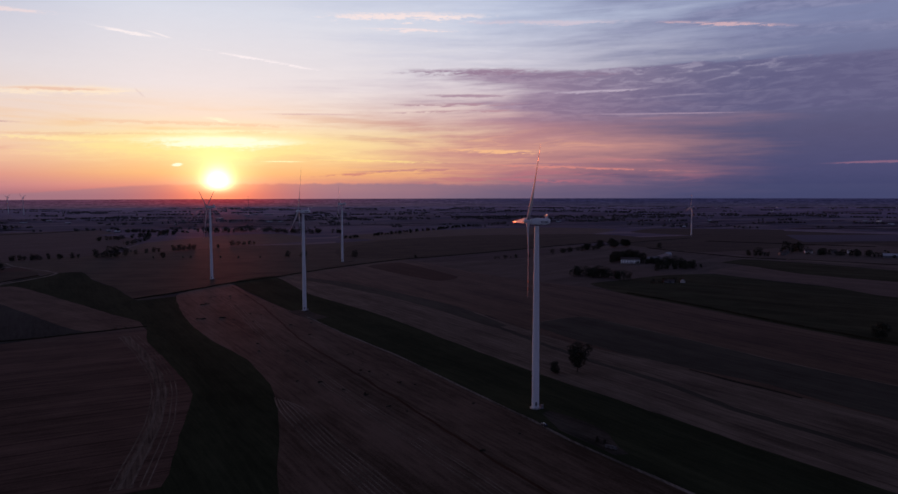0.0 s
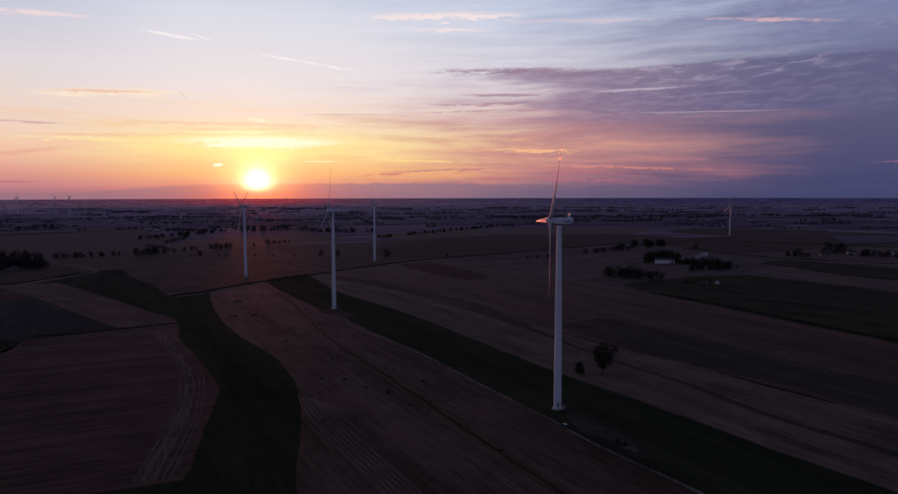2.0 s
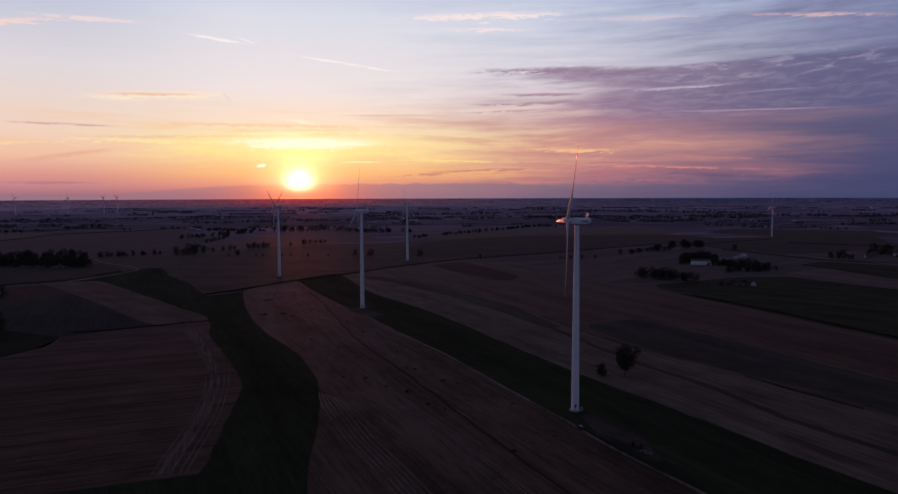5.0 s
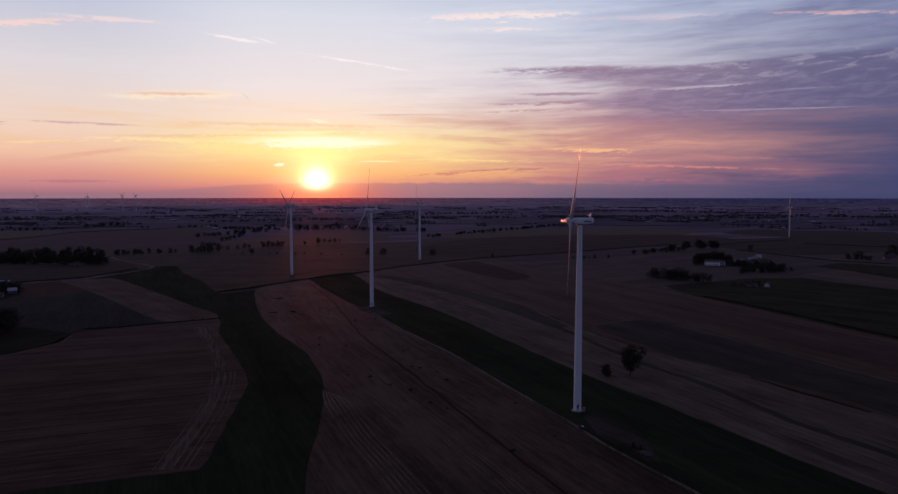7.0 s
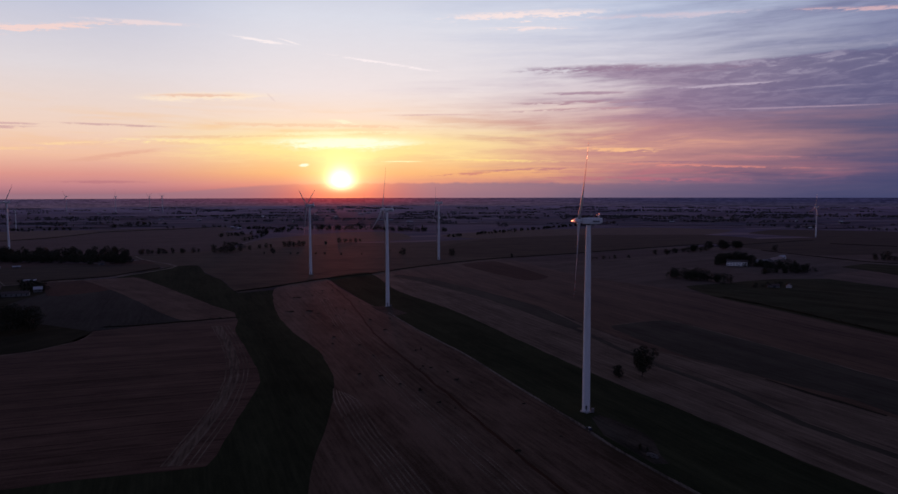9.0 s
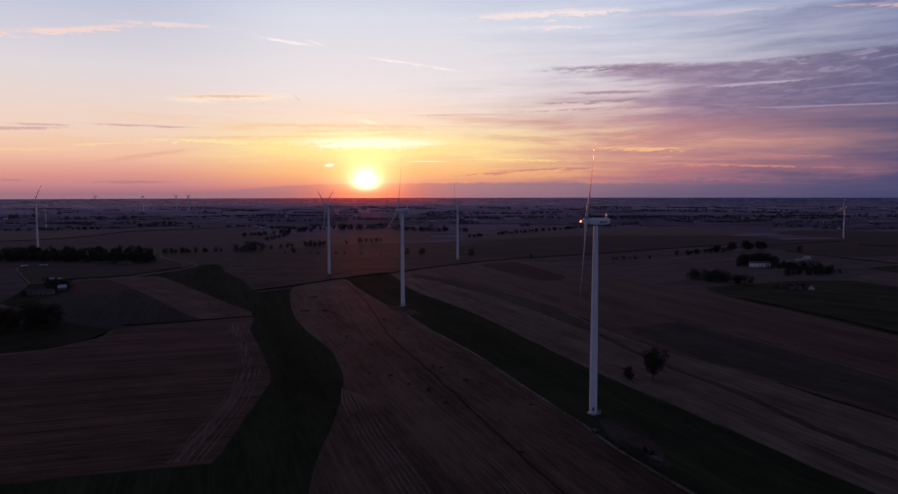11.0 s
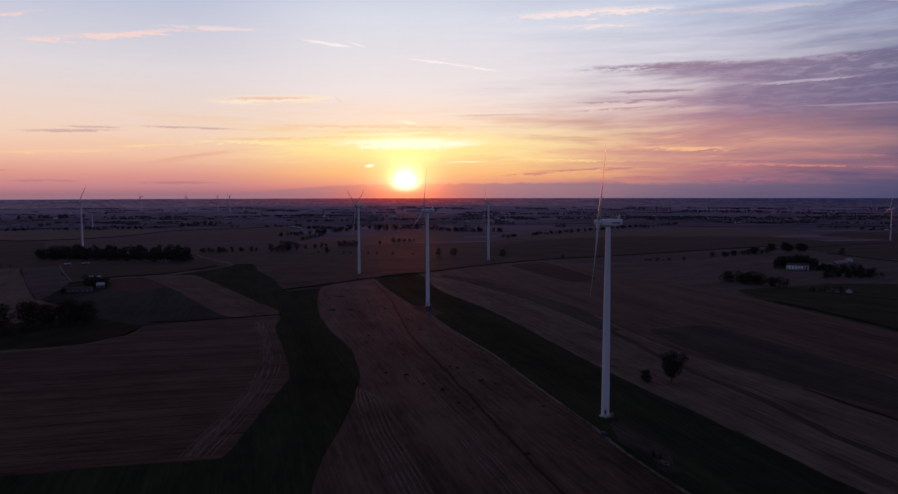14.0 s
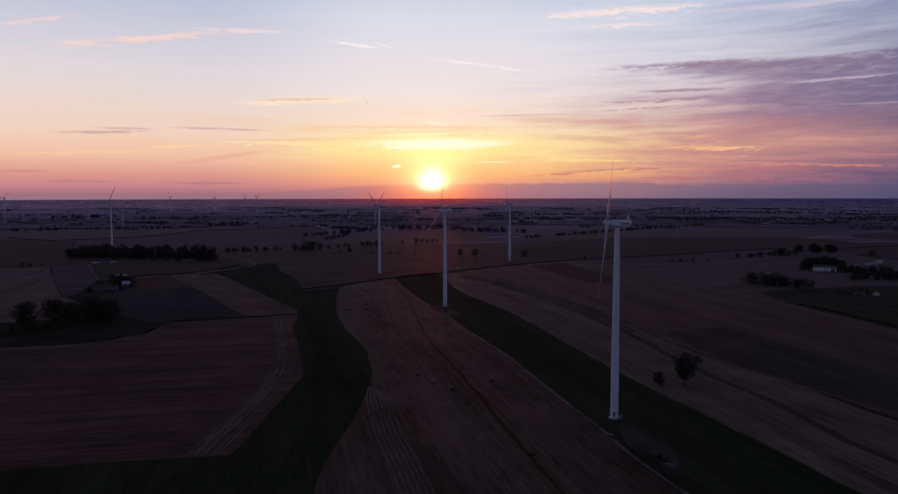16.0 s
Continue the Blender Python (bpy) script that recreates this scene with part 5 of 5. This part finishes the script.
def windows(root, L, W, H, n, storeys):
    for side in (-1, 1):
        for i in range(n):
            for s in range(storeys):
                bm = box(bmesh.new(), 0, 0, 0, 1.5, 0.12, 1.7, 0.03)
                w = part("window", bm, M["greywall"], root)
                w.location = (-L / 2 + L * (i + 0.5) / n, side * (W / 2 + 0.03), H * (s + 0.52) / storeys)
                part("pane", box(bmesh.new(), 0, side * 0.06, 0, 1.25, 0.04, 1.45), M["glass"], w)


def house(name, label, category, x, y, turn, L, W, H, R, wall, roof, n=0, storeys=1, chimney=False, group=""):
    """A gabled building: walls, roof with eaves, windows, door, chimney."""
    root = tagged(new(name), label, category, group)
    bm = bmesh.new()
    pts = [(-W / 2, -0.6), (W / 2, -0.6), (W / 2, H), (0, H + R), (-W / 2, H)]
    a = [bm.verts.new((-L / 2, p, q)) for p, q in pts]
    b = [bm.verts.new((L / 2, p, q)) for p, q in pts]
    bm.faces.new(a)
    bm.faces.new(b[::-1])
    for i in range(5):
        bm.faces.new((a[i], b[i], b[(i + 1) % 5], a[(i + 1) % 5]))
    bmesh.ops.recalc_face_normals(bm, faces=bm.faces[:])
    part("wall", bm, M[wall], root)
    bm = bmesh.new()
    e, t = 0.5, 0.25
    k = R / (W / 2)
    prof = [(-W / 2 - e, H - e * k), (0, H + R), (W / 2 + e, H - e * k), (W / 2 + e, H - e * k + t), (0, H + R + t * 1.2), (-W / 2 - e, H - e * k + t)]
    a = [bm.verts.new((-L / 2 - e, p, q + 0.02)) for p, q in prof]
    b = [bm.verts.new((L / 2 + e, p, q + 0.02)) for p, q in prof]
    for i in range(6):
        bm.faces.new((a[i], b[i], b[(i + 1) % 6], a[(i + 1) % 6]))
    for c in (a, b):
        bm.faces.new((c[0], c[1], c[4], c[5]))
        bm.faces.new((c[1], c[2], c[3], c[4]))
    bmesh.ops.recalc_face_normals(bm, faces=bm.faces[:])
    r = part("roof", bm, M[roof], root)
    if chimney:
        part("chimney", box(bmesh.new(), L * 0.2, 0.4, H + R + 0.2, 0.7, 0.7, 1.8, 0.05), M["brick"], r)
    part("door", box(bmesh.new(), L * 0.08, -W / 2 - 0.04, 1.05, 1.2 if n else 3.2, 0.1, 2.1 if n else 2.9, 0.02), M["dark"], root)
    if n:
        windows(root, L, W, H, n, storeys)
    px, py, pz, s = settle(x, y)
    root.matrix_basis = pose(px, py, pz, 0, 0, turn) @ Matrix.Diagonal((s, s, s, 1))
    return root


house("farmhouse", "long white two-storey house among dark trees", "house", 310, 1180, -12, 31, 10, 6.6, 2.6, "render", "tile", 7, 2, True)
house("barn", "dark barn with a dull sheet roof behind trees", "barn", 361, 1232, 20, 22, 10, 3.0, 3.0, "greywall", "dull_tin")
house("barn", "long barn with a faded rosy sheet roof", "barn", 395, 1280, 58, 60, 13, 2.6, 3.4, "greywall", "rose_tin")
house("shed", "small pale gabled shed at the end of the barn", "shed", 419, 1322, 20, 9, 8, 3.2, 3.0, "render", "tin")
house("cottage", "small pale gabled cottage in a dark field", "house", 311, 914, 70, 7, 6.5, 2.4, 2.8, "pebble", "tile", 2, 1, True)
house("shed", "low grey shed beside the cottage", "shed", 293, 916, -8, 14, 7, 2.4, 1.5, "greywall", "tile")
house("barn", "long grey low barn at the farmyard", "barn", -586, 699, 34, 30, 9, 3.6, 2.0, "greywall", "tile", 6)
house("cottage", "small house with bright sheet roof by the barn", "house", -588, 738, 40, 9, 8, 3.4, 2.6, "greywall", "tin", 2, 1, True)
house("shed", "low shed with pale roof behind farm trees", "shed", -663, 813, 30, 14, 6, 2.6, 1.4, "greywall", "tin")
house("barn", "pale roofed shed past the paddock", "barn", -846, 958, 50, 9, 5, 2.2, 1.2, "greywall", "tin")
house("shed", "low pale roofed shed at the farm path", "shed", -828, 978, 40, 11, 4, 1.8, 0.9, "greywall", "tin")
house("shed", "grey walled shed at the edge of the wood", "shed", -722, 1040, 20, 9, 6, 3.2, 2.0, "greywall", "tile")
for x, y, t, L, W, m, r in ((715, 1379, -20, 14, 9, "render", "tile"), (735, 1372, 30, 12, 8, "greywall", "tile"), (760, 1372, 10, 13, 8, "greywall", "tile"), (795, 1377, 60, 12, 9, "render", "tile"),
                            (812, 1268, -30, 30, 10, "greywall", "tin"), (665, 1368, 10, 10, 8, "greywall", "tile"), (640, 1330, 0, 12, 8, "greywall", "tile")):
    house("village_house", "small gabled village house among trees", "house", x, y, t, L, W, 4.2, 3.4, m, r, 3, 1, True, "village houses")
for x, y, t, L in ((-1128, 3408, 5, 70), (-1125, 3862, 10, 60), (-1140, 4079, 0, 50), (-1060, 4074, 5, 95), (-767, 2968, 3, 50), (-718, 2965, 3, 40), (-594, 2786, 6, 45),
                   (-3129, 3114, 40, 70), (-2790, 2990, 42, 50), (-2740, 3010, 42, 45), (-2166, 2113, 45, 60), (-1764, 2885, 20, 45), (-1565, 2856, 25, 45), (-1093, 2236, 30, 24),
                   (-1033, 2166, 20, 34), (-1052, 2207, 25, 22), (-1774, 3083, 30, 40), (821, 2434, -20, 22), (1726, 2899, -25, 40), (1661, 2626, -20, 36), (454, 2905, -5, 40), (-671, 4419, 0, 60)):
    house("barn", "far-off long barn with a pale sheet roof", "barn", x, y, t, L * 0.5, 12, 3.6, 2.2, "greywall", "tin", group="far barns")
for i in range(46):
    a, d = radians(rng.choice((rng.gauss(-16, 6), rng.gauss(-38, 6), rng.gauss(12, 8), rng.gauss(26, 6)))), 1 / rng.uniform(1 / 6500, 1 / 2900)
    house("far_house", "tiny far-off house on the hazy plain", "house", 37 + d * math.sin(a), d * math.cos(a), rng.uniform(0, 180), rng.uniform(10, 18), 9, 4.5, 3.4, rng.choice(("render", "greywall", "greywall")), rng.choice(("tile", "tile", "tin")), group="far houses")
# mast on the skyline
px, py, pz, s = settle(-1930, 6650)
mast = tagged(new("radio_mast"), "thin far-off mast on the skyline", "mast")
part("pole", lathe(bmesh.new(), [(1.6, -1), (1.2, 60), (0.5, 110)], 8), M["dark"], mast)
part("antenna", lathe(bmesh.new(), [(0.3, 109), (0.25, 124)], 6), M["dark"], mast)
mast.matrix_basis = pose(px, py, pz) @ Matrix.Diagonal((s, s, s, 1))

# ---- rubble and car by the track ----


def stone_heap(x, y, w, h, seed):
    g = random.Random(seed)
    bm = bmesh.new()
    for _ in range(70):
        r, a = w * 0.5 * math.sqrt(g.random()), g.uniform(0, 6.28)
        s = g.uniform(0.2, 0.55)
        z = h * (1 - (2 * r / w) ** 1.5) * g.uniform(0.3, 1.0)
        bmesh.ops.create_icosphere(bm, subdivisions=1, radius=s, matrix=Matrix.Translation((r * math.cos(a) * 1.7, r * math.sin(a), z)) @ Matrix.Diagonal((1.2, 0.9, 0.7, 1)))
    o = part("rubble_heap", bm, M["rubble"])
    o.matrix_basis = pose(x, y, 0.45, 0, 0, -58)
    tagged(o, "low pale heap of rubble beside the track", "rubble", kind="stuff")


stone_heap(77.5, 311, 4.2, 0.7, 3)
plant(SHRUB, 73, 320, 0.32, "dark low bush on the crane pad", category="bush", name="bush")
plant(SHRUB, 76, 317, 0.26, "dark low bush on the crane pad", category="bush", name="bush")


def build_car(x, y, turn):
    car = tagged(new("car"), "small dark estate car on the gravel track", "car")
    bm = bmesh.new()
    side = [(-2.1, 0.35), (2.15, 0.35), (2.2, 0.75), (1.95, 0.92), (1.0, 1.0), (0.35, 1.46), (-1.5, 1.5), (-2.1, 1.0), (-2.15, 0.7)]
    a = [bm.verts.new((p, -0.85 + (0.12 if q > 1.1 else 0), q)) for p, q in side]
    b = [bm.verts.new((p, 0.85 - (0.12 if q > 1.1 else 0), q)) for p, q in side]
    bm.faces.new(a)
    bm.faces.new(b[::-1])
    for i in range(len(side)):
        bm.faces.new((a[i], b[i], b[(i + 1) % len(side)], a[(i + 1) % len(side)]))
    bmesh.ops.recalc_face_normals(bm, faces=bm.faces[:])
    bmesh.ops.bevel(bm, geom=bm.edges[:], offset=0.05, segments=2, affect="EDGES")
    part("body", bm, M["paint"], car)
    part("roof", box(bmesh.new(), -0.6, 0, 1.53, 1.9, 1.3, 0.06, 0.02), M["paint"], car, "dark car roof")
    for sy in (-1, 1):
        part("side_window", box(bmesh.new(), -0.5, sy * 0.79, 1.2, 1.7, 0.03, 0.34), M["glass"], car)
        part("headlight", box(bmesh.new(), 2.17, sy * 0.6, 0.72, 0.08, 0.3, 0.14, 0.02), M["tin"], car)
        for wx in (-1.35, 1.35):
            w = part("wheel", lathe(bmesh.new(), [(0.18, -0.1), (0.32, -0.09), (0.33, 0), (0.32, 0.09), (0.18, 0.1)], 18, pose(wx, sy * 0.78, 0.33, 90, 0, 0)), M["rubber"], car)
            part("rim", lathe(bmesh.new(), [(0.19, -0.11), (0.19, 0.11)], 14, pose(wx, sy * 0.78, 0.33, 90, 0, 0)), M["tin"], w)
    part("windscreen", box(bmesh.new(), 0.72, 0, 1.25, 0.03, 1.3, 0.5), M["glass"], car)
    car.matrix_basis = pose(x, y, 0.22, 0, 0, turn)


build_car(50.5, 341.5, 117)
